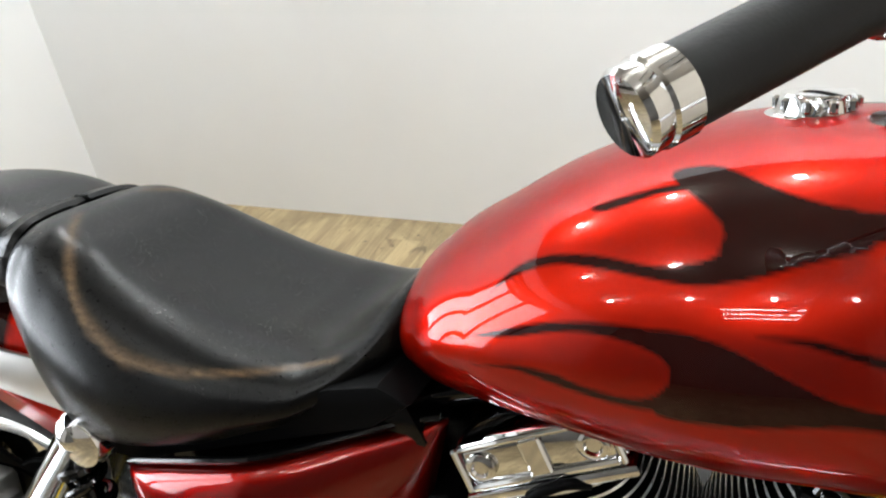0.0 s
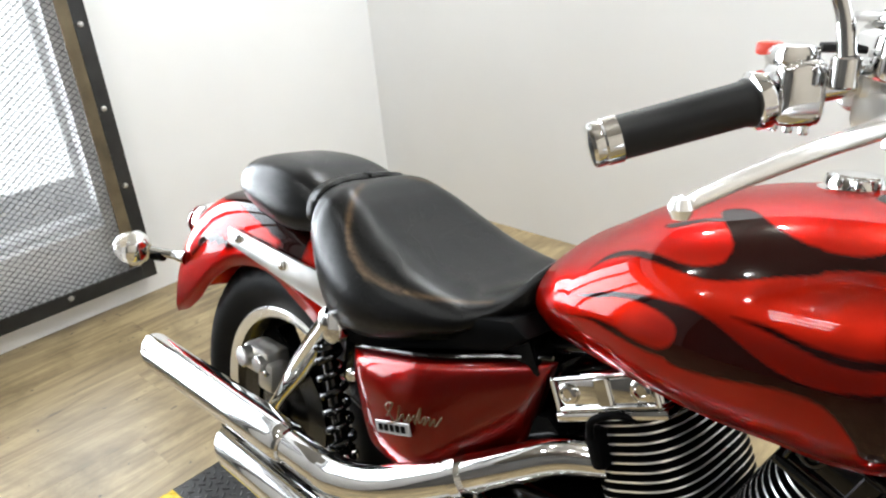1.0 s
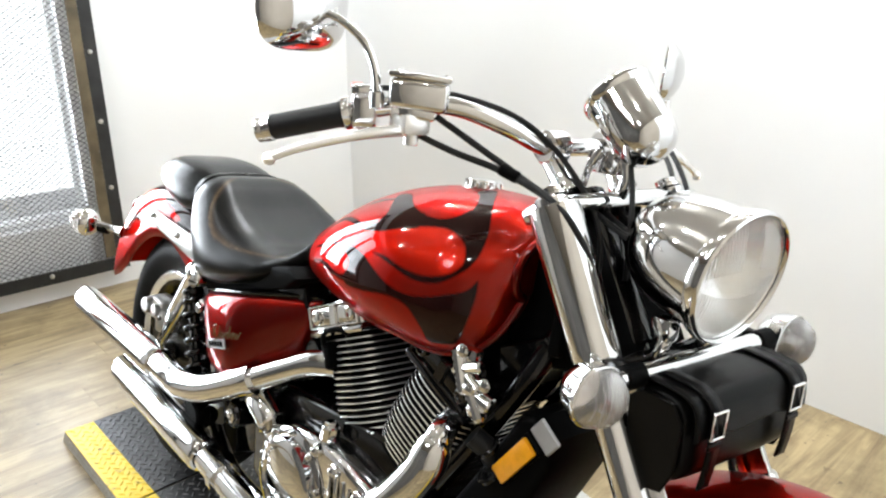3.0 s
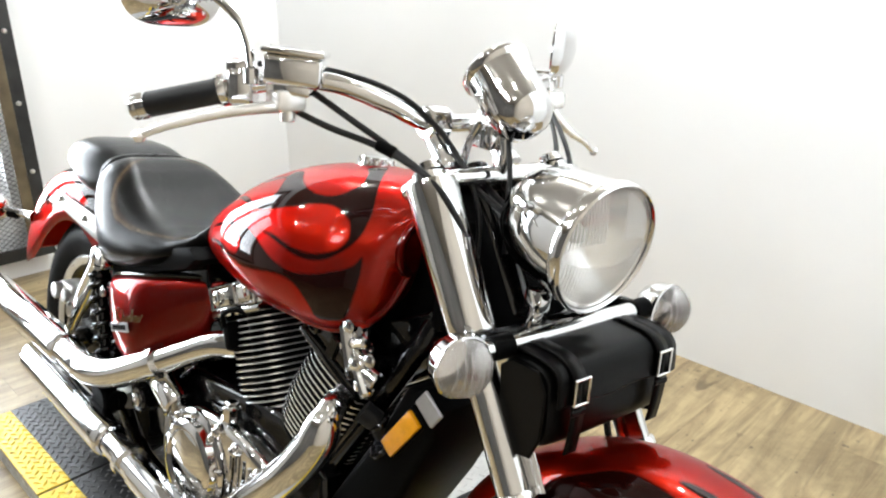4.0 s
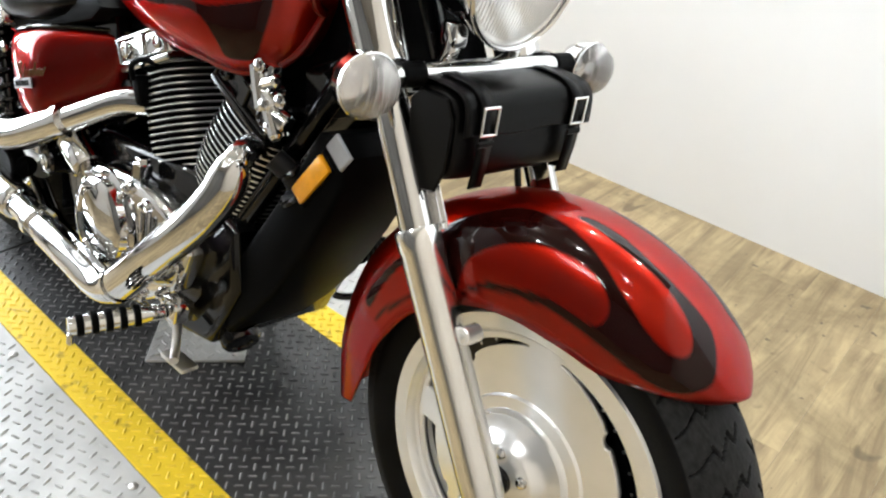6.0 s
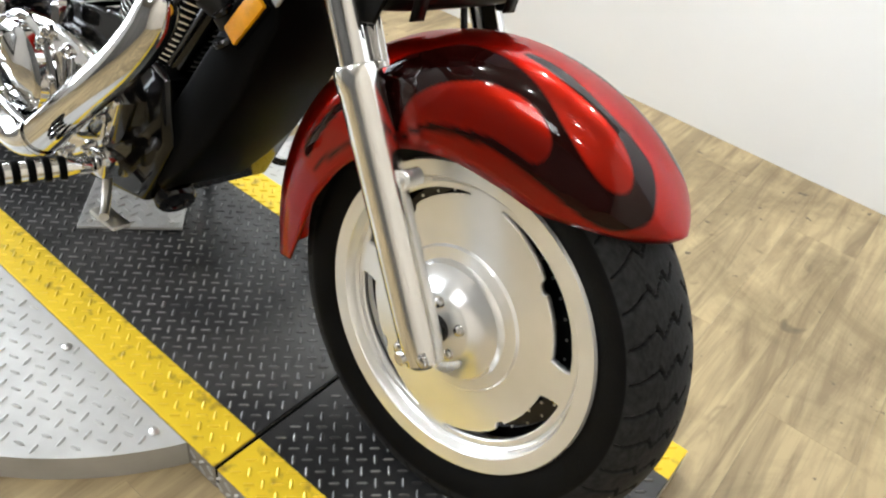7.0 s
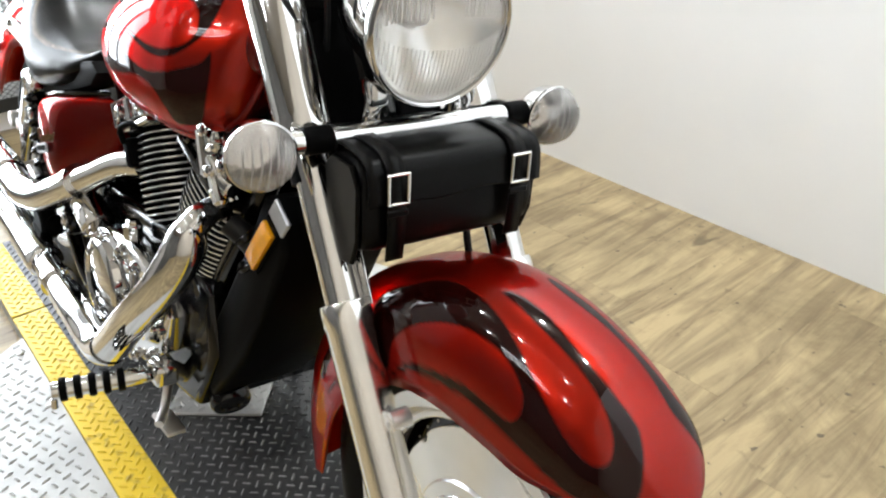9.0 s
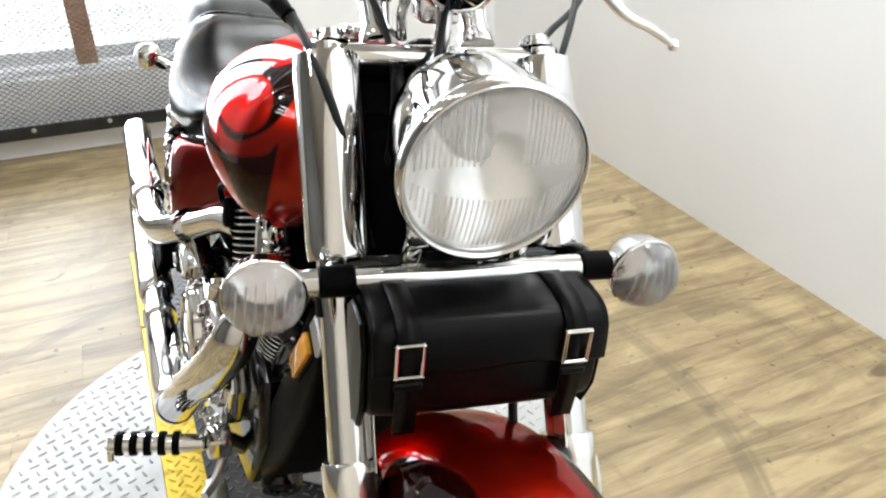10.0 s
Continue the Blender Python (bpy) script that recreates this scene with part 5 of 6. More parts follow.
    flat = np.array([[(k * 0.071 * math.copysign(abs(math.cos(a)) ** 0.6, math.cos(a)), k * 0.0475 * math.copysign(abs(math.sin(a)) ** 0.6, math.sin(a)), 0.0015) for a in np.linspace(0, 2 * np.pi, 40, endpoint=False)] for k in (0.001, 1.0)])
    part("mirror_glass", moved(grid(flat, close_v=True), m), material("mirror_glass", (0.9, 0.9, 0.9), 0.01, 1.0, vary=0.01), mirror, "mirror glass")

# -- speedometer --
sp, sd = Vector((0.470, 0.008, 1.088)), Vector((-0.74, 0, 0.67)).normalized()
speedo = part("speedometer", moved(rod(tuple(sp), tuple(sp + sd), [(0.0001, -0.066), (0.014, -0.065), (0.030, -0.058), (0.040, -0.046), (0.044, -0.030), (0.0455, 0.010), (0.0465, 0.034), (0.050, 0.038), (0.051, 0.046), (0.048, 0.050), (0.044, 0.048)], 44), STEER), CHROME, bike, "chrome speedometer can")
part("dial", moved(rod(tuple(sp), tuple(sp + sd), [(0.0001, 0.046), (0.0445, 0.046)], 40), STEER), material("dial_white", (0.7, 0.7, 0.68), 0.3), speedo, "pale dial")
part("gauge_bracket", moved(join(tube(curve_through([(0.470, 0.0, 1.045), (0.478, 0, 1.01), (0.470, 0, 0.985)], 10), 0.009), block(0.445, 0, 1.03, 0.05, 0.045, 0.035, 0.006), tube(curve_through([(0.455, -0.03, 1.05), (0.44, -0.035, 1.02), (0.425, -0.03, 0.99)], 10), 0.006)), STEER), CHROME, speedo)

# -- headlight --
hc, hd = Vector((0.666, 0.0, 0.925)), Vector((1.0, 0, -0.16)).normalized()
head_m = STEER @ frame_to(tuple(hc), tuple(hc + hd)) @ Matrix.Scale(0.92, 4)
headlight = part("headlight", moved(lathe([(0.0001, -0.165), (0.022, -0.163), (0.045, -0.154), (0.064, -0.137), (0.077, -0.112), (0.084, -0.080), (0.087, -0.045), (0.088, -0.020), (0.0885, -0.012)], 56), head_m), CHROME, bike, "large chrome bullet headlight with a fluted round lens")
part("trim_ring", moved(lathe([(0.0885, -0.014), (0.0925, -0.013), (0.0940, -0.008), (0.0940, 0.002), (0.0925, 0.006), (0.0900, 0.008), (0.0875, 0.006), (0.086, 0.002)], 64), head_m), CHROME, headlight, "chrome trim ring")
lens_p, lens_f = lathe([(0.0001, 0.018), (0.030, 0.0165), (0.055, 0.0130), (0.075, 0.0075), (0.0872, 0.002)], 72)
lens = part("lens", moved((lens_p, lens_f), head_m), CLEAR, headlight, "clear glass lens")
thick(lens, 0.003)
lens.visible_shadow = False
part("reflector", moved(lathe([(0.0001, -0.046), (0.006, -0.047), (0.011, -0.051), (0.013, -0.058), (0.014, -0.066), (0.026, -0.058), (0.040, -0.052), (0.054, -0.038), (0.068, -0.026), (0.078, -0.010), (0.086, 0.001)], 40), head_m), REFLECT, headlight, "mirror-bright reflector bowl", 60)
part("bulb_shield", moved(lathe([(0.0001, -0.036), (0.007, -0.038), (0.012, -0.044), (0.0145, -0.054), (0.0150, -0.068)], 24), head_m), material("pale_bulb_shield", (0.70, 0.70, 0.68), 0.35, 0.2), headlight, "pale bulb shield")
for k in range(-15, 16):
    x = k * 0.0052
    h = math.sqrt(max(0, 0.082 ** 2 - x * x))
    for lo, hi in ((-0.97, -0.25), (0.20, 0.97)):
        if abs(x) < 0.018 and lo > 0:
            continue
        line = [(x, h * q, 0.0135 - 0.016 * ((h * q) ** 2 + x * x) / 0.087 ** 2) for q in np.linspace(lo, hi, 8)]
        part("lens_flute", moved(tube(line, 0.0013, 6), head_m), FLUTE, lens).visible_shadow = False
for side in (-1, 1):
    part("headlight_ear", moved(join(tube(curve_through([F(0.195, 0.045, side * 0.05), F(0.20, 0.09, side * 0.055), (0.615, side * 0.050, 0.850)], 10), 0.010), block(0.612, side * 0.05, 0.85, 0.03, 0.022, 0.03, 0.005)), STEER), CHROME, headlight)

# -- light bar and front signals --
light_bar = part("light_bar", moved(bar((0.634, -0.165, 0.812), (0.634, 0.165, 0.812), 0.0125, 20), STEER), CHROME, bike, "chrome bar across the fork")
for side in (-1, 1):
    part("bar_sleeve", moved(bar((0.634, side * 0.112, 0.812), (0.634, side * 0.146, 0.812), 0.0150, 20), STEER), SOOT, light_bar, "black rubber sleeve")
    part("bar_bracket", moved(tube(curve_through([F(0.195, 0.055, side * 0.116), (0.605, side * 0.124, 0.812), (0.630, side * 0.128, 0.812)], 8), 0.011), STEER), BLACK, light_bar)
    b = STEER @ Vector((0.640, side * (0.193 if side < 0 else 0.182), 0.806))
    d = STEER.to_3x3() @ Vector((1.0, side * 0.05, -0.06))
    turn_signal(tuple(b), tuple(b + d), 0.037)

# -- cables --
CABLES = [
    [(0.318, -0.215, 1.080), (0.372, -0.180, 1.045), (0.418, -0.150, 1.015), (0.500, -0.130, 0.975), (0.540, -0.105, 0.900), (0.545, -0.080, 0.800)],
    [(0.290, -0.245, 1.060), (0.350, -0.205, 1.035), (0.414, -0.158, 1.013), (0.485, -0.128, 0.980), (0.520, -0.115, 0.93), (0.52, -0.10, 0.82)],
    [(0.262, -0.262, 1.108), (0.320, -0.190, 1.106), (0.365, -0.120, 1.085), (0.402, -0.075, 1.048), (0.450, -0.05, 0.99), (0.49, -0.05, 0.93), (0.50, -0.06, 0.84)],
    [(0.318, 0.215, 1.080), (0.400, 0.180, 1.035), (0.470, 0.140, 0.99), (0.520, 0.10, 0.93), (0.52, 0.07, 0.84)],
    [(0.270, 0.262, 1.085), (0.37, 0.20, 1.03), (0.46, 0.12, 1.00), (0.50, 0.08, 0.95), (0.50, 0.05, 0.85)],
    [(0.480, 0.0, 1.035), (0.50, -0.01, 0.99), (0.512, -0.02, 0.95), (0.515, -0.02, 0.88)],
]
for k, line in enumerate(CABLES):
    part("cable", moved(tube(curve_through(line, 40), 0.0046 if k < 2 else 0.0040, 10), STEER), HOSE, bike, "black rubber control cable")
part("cable_clip", moved(bar((0.405, -0.161, 1.018), (0.428, -0.149, 1.009), 0.0085), STEER), SOOT, bike)
part("brake_hose", moved(tube(curve_through([(0.60, 0.03, 0.79), (0.655, 0.045, 0.72), (0.675, 0.048, 0.66), (0.70, 0.05, 0.62), (0.74, 0.085, 0.60)], 24), 0.0048, 10), STEER), HOSE, bike)
part("fork_shroud", moved(block(0, 0, 0, 0.026, 0.172, 0.205, 0.012, 3), STEER @ Matrix.Translation(F(0.300, 0.012, 0)) @ Matrix.Rotation(-RAKE, 4, "Y")), SOOT, bike, "black plastic shroud between the fork tubes")
part("wiring", moved(join(*[tube(curve_through([(0.44, y, 0.97), (0.50, y * 1.3, 0.955 - 0.01 * i), (0.56, y, 0.93), (0.60, y * 0.8, 0.905)], 14), 0.0045, 8) for i, y in enumerate((-0.035, -0.012, 0.020))]), STEER), HOSE, bike, "black wiring behind the headlight")

# -- engine --
CRANK = Vector((0.155, 0, 0.36))


def cylinder(lean, first, last, count, cy, hx, hy, label):
    """A finned barrel along its own axis; each fin is a plate with a bright machined edge."""
    m = Matrix.Translation(CRANK + Vector((0, cy, 0))) @ Matrix.Rotation(radians(lean), 4, "Y")
    core = []
    for h, k in ((first - 0.03, 0.74), (last + 0.005, 0.74)):
        core.append([(k * hx * math.copysign(abs(math.cos(a)) ** 0.7, math.cos(a)), k * hy * math.copysign(abs(math.sin(a)) ** 0.7, math.sin(a)), h) for a in np.linspace(0, 2 * np.pi, 40, endpoint=False)])
    barrel = part("cylinder", moved(grid(np.array(core), close_v=True), m), SOOT, bike, label)
    for i in range(count):
        h = first + (last - first) * i / (count - 1)
        grow = 0.93 + 0.07 * math.sin(math.pi * min(1.0, (i + 3) / count))
        rings = []
        for k, dz in ((0.70, -0.0016), (0.990, -0.0018), (1.0, -0.0013), (1.0, 0.0013), (0.990, 0.0018), (0.70, 0.0016)):
            rings.append([(k * grow * hx * math.copysign(abs(math.cos(a)) ** 0.62, math.cos(a)), k * grow * hy * math.copysign(abs(math.sin(a)) ** 0.62, math.sin(a)), h + dz) for a in np.linspace(0, 2 * np.pi, 56, endpoint=False)])
        fin = part("cooling_fin", moved(grid(np.array(rings), close_v=True), m), [SOOT, ALLOY], barrel, angle=20)
        for poly in fin.data.polygons:
            c = m.inverted() @ poly.center
            edge = max(abs(c.x) / (grow * hx), abs(c.y) / (grow * hy))
            if edge > 0.6 and abs(c.z - h) < 0.0014:
                poly.material_index = 1
    return barrel, m


rear_cyl, rear_m = cylinder(-23.5, 0.150, 0.318, 16, -0.010, 0.071, 0.117, "black rear cylinder with bright-edged cooling fins")
front_cyl, front_m = cylinder(23.5, 0.150, 0.322, 17, -0.008, 0.086, 0.120, "black front cylinder with bright-edged cooling fins")
for cyl, m, off in ((rear_cyl, rear_m, -0.012), (front_cyl, front_m, 0.006)):
    cover = part("rocker_cover", moved(join(block(0, 0, 0.350, 0.150, 0.238, 0.052, 0.012, 3), block(0, 0, 0.3225, 0.158, 0.246, 0.012, 0.004, 2), block(0, -0.121, 0.333, 0.136, 0.006, 0.006, 0.002, 1), block(0, -0.121, 0.3715, 0.136, 0.006, 0.005, 0.002, 1), block(-0.0705, -0.1215, 0.352, 0.006, 0.006, 0.044, 0.002, 1), block(0.0705, -0.1215, 0.352, 0.006, 0.006, 0.044, 0.002, 1), block(0.0, -0.121, 0.352, 0.020, 0.006, 0.036, 0.002, 1)), m), CHROME if m is rear_m else BLACK, cyl, "chrome rocker cover" if m is rear_m else "black rocker cover")
    for x in (-0.052, 0.052):
        part("cover_bolt", moved(rod((x, -0.1195, 0.352), (x, -1, 0.352), [(0.0135, 0), (0.0135, 0.004), (0.010, 0.006), (0.008, 0.006), (0.006, 0.003), (0.0001, 0.003)], 20), m), CHROME if m is rear_m else BLACK, cover)
    if m is rear_m:
        part("plug_cap", moved(join(block(-0.030, -0.114, 0.282, 0.022, 0.030, 0.052, 0.008), tube(curve_through([(-0.030, -0.128, 0.300), (-0.016, -0.134, 0.322), (0.014, -0.128, 0.326), (0.034, -0.118, 0.316)], 14), 0.005)), m), SOOT, cyl, "black plug cap and lead")
    part("cylinder_base", moved(join(block(0, 0, 0.125, 0.120, 0.190, 0.050, 0.012), bar((-0.05, -0.10, 0.10), (-0.05, -0.10, 0.145), 0.012), bar((0.05, -0.10, 0.10), (0.05, -0.10, 0.145), 0.012)), m), SATIN, cyl)

crankcase = part("crankcase", join(slab([(-0.22, 0.27), (-0.23, 0.42), (-0.12, 0.50), (0.05, 0.51), (0.18, 0.52), (0.30, 0.46), (0.32, 0.36), (0.26, 0.235), (0.10, 0.205), (-0.12, 0.21)], -0.125, 0.15, 0.014, 3)), BLACK, bike, "black crankcase")
right_cover = part("engine_cover", join(slab([(-0.135, 0.32), (-0.120, 0.42), (-0.03, 0.462), (0.05, 0.468), (0.13, 0.462), (0.205, 0.445), (0.238, 0.40), (0.215, 0.325), (0.13, 0.262), (0.02, 0.238), (-0.08, 0.262)], -0.165, -0.12, 0.014, 4)), CHROME, bike, "chrome engine side cover")
disc_at = Vector((-0.010, -0.163, 0.362))
part("clutch_cover", rod(tuple(disc_at), tuple(disc_at + Vector((0, -1, 0.02))), [(0.098, 0), (0.097, 0.006), (0.090, 0.010), (0.083, 0.010), (0.080, 0.022), (0.074, 0.026), (0.064, 0.027), (0.060, 0.023), (0.040, 0.027), (0.0001, 0.029)], 56), CHROME, right_cover, "round chrome clutch cover")
for k in range(9):
    a = math.radians(40 * k + 12)
    c = disc_at + Vector((0.090 * math.cos(a), -0.008, 0.090 * math.sin(a)))
    part("cover_bolt", bolt_head(tuple(c), tuple(c + Vector((0, -1, 0))), 0.006), CHROME, right_cover)
for x, z in ((0.115, 0.440), (0.185, 0.425), (0.215, 0.375), (0.18, 0.305), (0.11, 0.268), (0.06, 0.452)):
    part("cover_bolt", join(bar((x, -0.15, z), (x, -0.172, z), 0.012), bolt_head((x, -0.172, z), (x, -1, z), 0.0065)), CHROME, right_cover)
for k in range(6):
    part("cover_rib", tube(curve_through([(0.105 + 0.018 * k, -0.166, 0.438 - 0.004 * k), (0.110 + 0.016 * k, -0.170, 0.37), (0.085 + 0.014 * k, -0.166, 0.295 + 0.006 * k)], 10), 0.004, 8), CHROME, right_cover)
part("oil_cap", join(bar((0.070, -0.150, 0.472), (0.070, -0.150, 0.500), 0.017, 8), bar((0.070, -0.150, 0.498), (0.070, -0.150, 0.508), 0.012, 6)), CHROME, right_cover, "chrome filler cap")
part("starter_cover", join(rod((-0.10, -0.155, 0.428), (-0.19, -0.155, 0.470), [(0.0001, 0), (0.026, 0), (0.030, 0.004), (0.030, 0.070), (0.024, 0.080), (0.0001, 0.082)], 28)), CHROME, bike, "chrome starter cover")
part("engine_cover", flip(slab([(-0.18, 0.30), (-0.16, 0.44), (0.0, 0.47), (0.16, 0.45), (0.23, 0.38), (0.15, 0.25), (-0.05, 0.23)], -0.185, -0.14, 0.014, 4)), CHROME, bike)
pivot = part("frame_pivot", join(rod((-0.218, -0.150, 0.402), (-0.218, -1, 0.402), [(0.026, -0.02), (0.026, 0.028), (0.022, 0.032), (0.014, 0.032), (0.012, 0.026), (0.0001, 0.026)], 24)), BLACK, bike)
part("pivot_bolt", rod((-0.218, -0.178, 0.402), (-0.218, -1, 0.402), [(0.015, 0), (0.015, 0.008), (0.009, 0.009), (0.007, 0.004), (0.0001, 0.004)], 20), CHROME, pivot)
part("rear_engine_plate", slab([(-0.34, 0.24), (-0.34, 0.46), (-0.26, 0.56), (-0.08, 0.60), (-0.02, 0.55), (-0.16, 0.46), (-0.22, 0.30)], -0.10, 0.10, 0.01), BLACK, bike)
part("exhaust_rubber", join(bar((-0.36, -0.165, 0.345), (-0.36, -0.20, 0.345), 0.034, 20), tube(curve_through([(-0.42, -0.17, 0.37), (-0.38, -0.175, 0.345), (-0.33, -0.17, 0.35)], 12), 0.022)), SOOT, bike)
part("brake_cylinder", join(bar((-0.27, -0.15, 0.36), (-0.29, -0.15, 0.47), 0.016), tube(curve_through([(-0.29, -0.15, 0.47), (-0.31, -0.15, 0.50), (-0.34, -0.14, 0.52)], 10), 0.007)), BLACK, bike)

# -- exhausts --
up_line = curve_through([(0.02, -0.105, 0.585), (-0.04, -0.125, 0.570), (-0.106, -0.148, 0.534), (-0.20, -0.176, 0.480), (-0.30, -0.196, 0.430), (-0.375, -0.206, 0.410), (-0.41, -0.208, 0.407), (-0.45, -0.210, 0.409), (-0.52, -0.210, 0.412)], 60)
low_line = curve_through([(0.285, -0.050, 0.592), (0.304, -0.085, 0.606), (0.328, -0.132, 0.614), (0.341, -0.164, 0.598), (0.333, -0.178, 0.553), (0.299, -0.194, 0.494), (0.233, -0.210, 0.418), (0.152, -0.219, 0.331), (0.117, -0.221, 0.301), (0.070, -0.221, 0.288), (-0.02, -0.220, 0.293), (-0.15, -0.217, 0.299), (-0.27, -0.214, 0.304)], 80)

HEAD_END, ELBOW = 19, 48


def slash_muffler(a, b, r, cut=0.06):
    """A muffler from a to b whose open end is cut aslant, with its inside wall."""
    va, vb = Vector(a), Vector(b)
    length = (vb - va).length
    n, rows = 40, []
    prof = [(0.0, 0.76), (0.004, 0.90), (0.020, 0.97), (0.06, 1.0), (0.30, 1.0), (0.60, 1.0), (0.85, 1.0)]
    m = frame_to(a, b)
    for k, q in prof:
        rows.append([tuple(m @ Vector((q * r * math.cos(t), q * r * math.sin(t), k * length))) for t in np.linspace(0, 2 * np.pi, n, endpoint=False)])
    inv = m.to_3x3().inverted()
    down = inv @ Vector((0, 0, -1))
    spin = math.atan2(down.y, down.x)
    for q, back in ((1.0, 0.0), (0.97, 0.0015), (0.93, 0.0), (0.91, -0.16)):
        rows.append([tuple(m @ Vector((q * r * math.cos(t), q * r * math.sin(t), length + back - cut * 0.5 * (1 + math.cos(t - spin)) * (1 if back > -0.1 else 0)))) for t in np.linspace(0, 2 * np.pi, n, endpoint=False)])
    return grid(np.array(rows), close_v=True)


upper = part("upper_exhaust", tube(up_line, [0.026 + 0.003 * smoothstep(0.2, 0.5, k / 59) for k in range(60)], 28), CHROME, bike, "long chrome upper exhaust pipe")
part("muffler", slash_muffler((-0.505, -0.210, 0.411), (-1.018, -0.200, 0.410), 0.037), CHROME, upper, "slash-cut chrome muffler")
lower = part("lower_exhaust", tube(low_line, [0.019 + 0.007 * float(smoothstep(0.1, 0.4, k / 79)) for k in range(80)], 28), CHROME, bike, "long chrome lower exhaust pipe")
part("muffler", slash_muffler((-0.250, -0.2145, 0.3035), (-0.728, -0.204, 0.316), 0.036), CHROME, lower, "slash-cut chrome muffler")
part("heat_shield", tube(low_line[HEAD_END:ELBOW], [0.0200 + 0.0105 * min(1.0, k / 5) ** 0.5 for k in range(ELBOW - HEAD_END)], 28), CHROME, lower, "chrome heat shield")
part("heat_shield", tube(low_line[ELBOW + 2:72], 0.0290, 28), CHROME, lower, "chrome heat shield")
part("heat_shield", tube(up_line[20:46], 0.0318, 28), CHROME, upper, "chrome heat shield")
for line, i, r in ((up_line, 19, 0.0325), (low_line, ELBOW, 0.0300), (low_line, 73, 0.0300)):
    part("pipe_clamp", tube(line[i:i + 2], r + 0.0025, 28), CHROME, lower if line is low_line else upper)
part("exhaust_flange", join(bar((0.300, -0.035, 0.592), (0.282, -0.066, 0.580), 0.033, 20), bar((0.300, -0.045, 0.626), (0.284, -0.080, 0.614), 0.007), bar((0.300, -0.045, 0.558), (0.282, -0.080, 0.548), 0.007)), BLACK, lower)

# -- frame --
part("battery_box", slab([(-0.50, 0.48), (-0.49, 0.645), (-0.12, 0.72), (-0.09, 0.66), (-0.14, 0.52), (-0.40, 0.45)], -0.112, 0.112, 0.01), BLACK, bike)
for side in (-1, 1):
    line = curve_through([(0.440, side * 0.035, 0.800), (0.420, side * 0.070, 0.720), (0.360, side * 0.085, 0.605), (0.235, side * 0.092, 0.400), (0.170, side * 0.095, 0.275), (0.10, side * 0.10, 0.220), (-0.05, side * 0.11, 0.205), (-0.30, side * 0.115, 0.215), (-0.42, side * 0.115, 0.30)], 60)
    part("frame_tube", tube(line, 0.0175, 16), BLACK, bike, "black frame tube")
    part("top_tube", tube(curve_through([(0.45, side * 0.03, 0.84), (0.30, side * 0.05, 0.76), (0.0, side * 0.06, 0.715), (-0.30, side * 0.08, 0.63), (-0.50, side * 0.10, 0.60)], 30), 0.016, 14), BLACK, bike)
    part("neck_gusset", slab([(0.352, 0.735), (0.365, 0.655), (0.425, 0.715), (0.458, 0.760), (0.43, 0.775)], side * 0.072, side * 0.064, 0.003, 1), BLACK, bike)
    part("neck_cover", slab([(0.345, 0.90), (0.372, 0.905), (0.43, 0.885), (0.492, 0.785), (0.485, 0.742), (0.430, 0.728), (0.35, 0.735)], side * 0.060, side * 0.052, 0.006, 2), SOOT, bike, "black plastic steering head cover")
part("head_panel", block(0.460, 0, 0.836, 0.024, 0.182, 0.158, 0.010, 2), SOOT, bike, "black plastic panel before the tank")
# Added black block that stands in for the darkness below the tank.
part("tank_filler", slab([(0.15, 0.665), (0.15, 0.745), (0.41, 0.760), (0.43, 0.73), (0.36, 0.655)], -0.060, 0.155, 0.010), SOOT, bike, "black filler block that hides the red underside of the tank")
part("steering_head", bar(tuple(STEER @ Vector(F(0.215, 0, 0))), tuple(STEER @ Vector(F(0.40, 0, 0))), 0.034, 24), BLACK, bike)

# -- radiator in its shroud --
shroud = part("radiator_shroud", slab([(0.440, 0.672), (0.466, 0.676), (0.498, 0.652), (0.500, 0.610), (0.452, 0.500), (0.398, 0.400), (0.345, 0.330), (0.290, 0.268), (0.268, 0.285), (0.285, 0.395), (0.395, 0.580)], -0.112, 0.062, 0.010, 3), SOOT, bike, "black plastic radiator shroud")
along, out = Vector((0.052, 0, 0.074)).normalized(), Vector((0.074, 0, -0.052)).normalized()
for side in (-1, 1):
    m = Matrix(((out.x, 0, along.x, 0.448), (0, 1, 0, -0.1135 if side < 0 else 0.0635), (out.z, 0, along.z, 0.606), (0, 0, 0, 1)))
    part("reflector_base", moved(block(0, 0, 0, 0.036, 0.004, 0.092, 0.001, 1), m), SOOT, shroud)
    part("amber_reflector", moved(block(0, side * 0.005, 0, 0.029, 0.008, 0.082, 0.0025, 2), m), AMBER, shroud, "amber side reflector")
    part("silver_cap", moved(block(0.004, side * 0.0010, 0.069, 0.043, 0.006, 0.030, 0.002, 1), m), SILVER, shroud, "silver-grey cap")
part("oil_filter", rod((0.285, -0.075, 0.240), (0.330, -0.085, 0.215), [(0.0001, -0.05), (0.030, -0.05), (0.034, -0.045), (0.034, 0.0), (0.030, 0.006), (0.018, 0.007), (0.016, 0.004), (0.0001, 0.004)], 32), BLACK, bike, "round black oil filter")

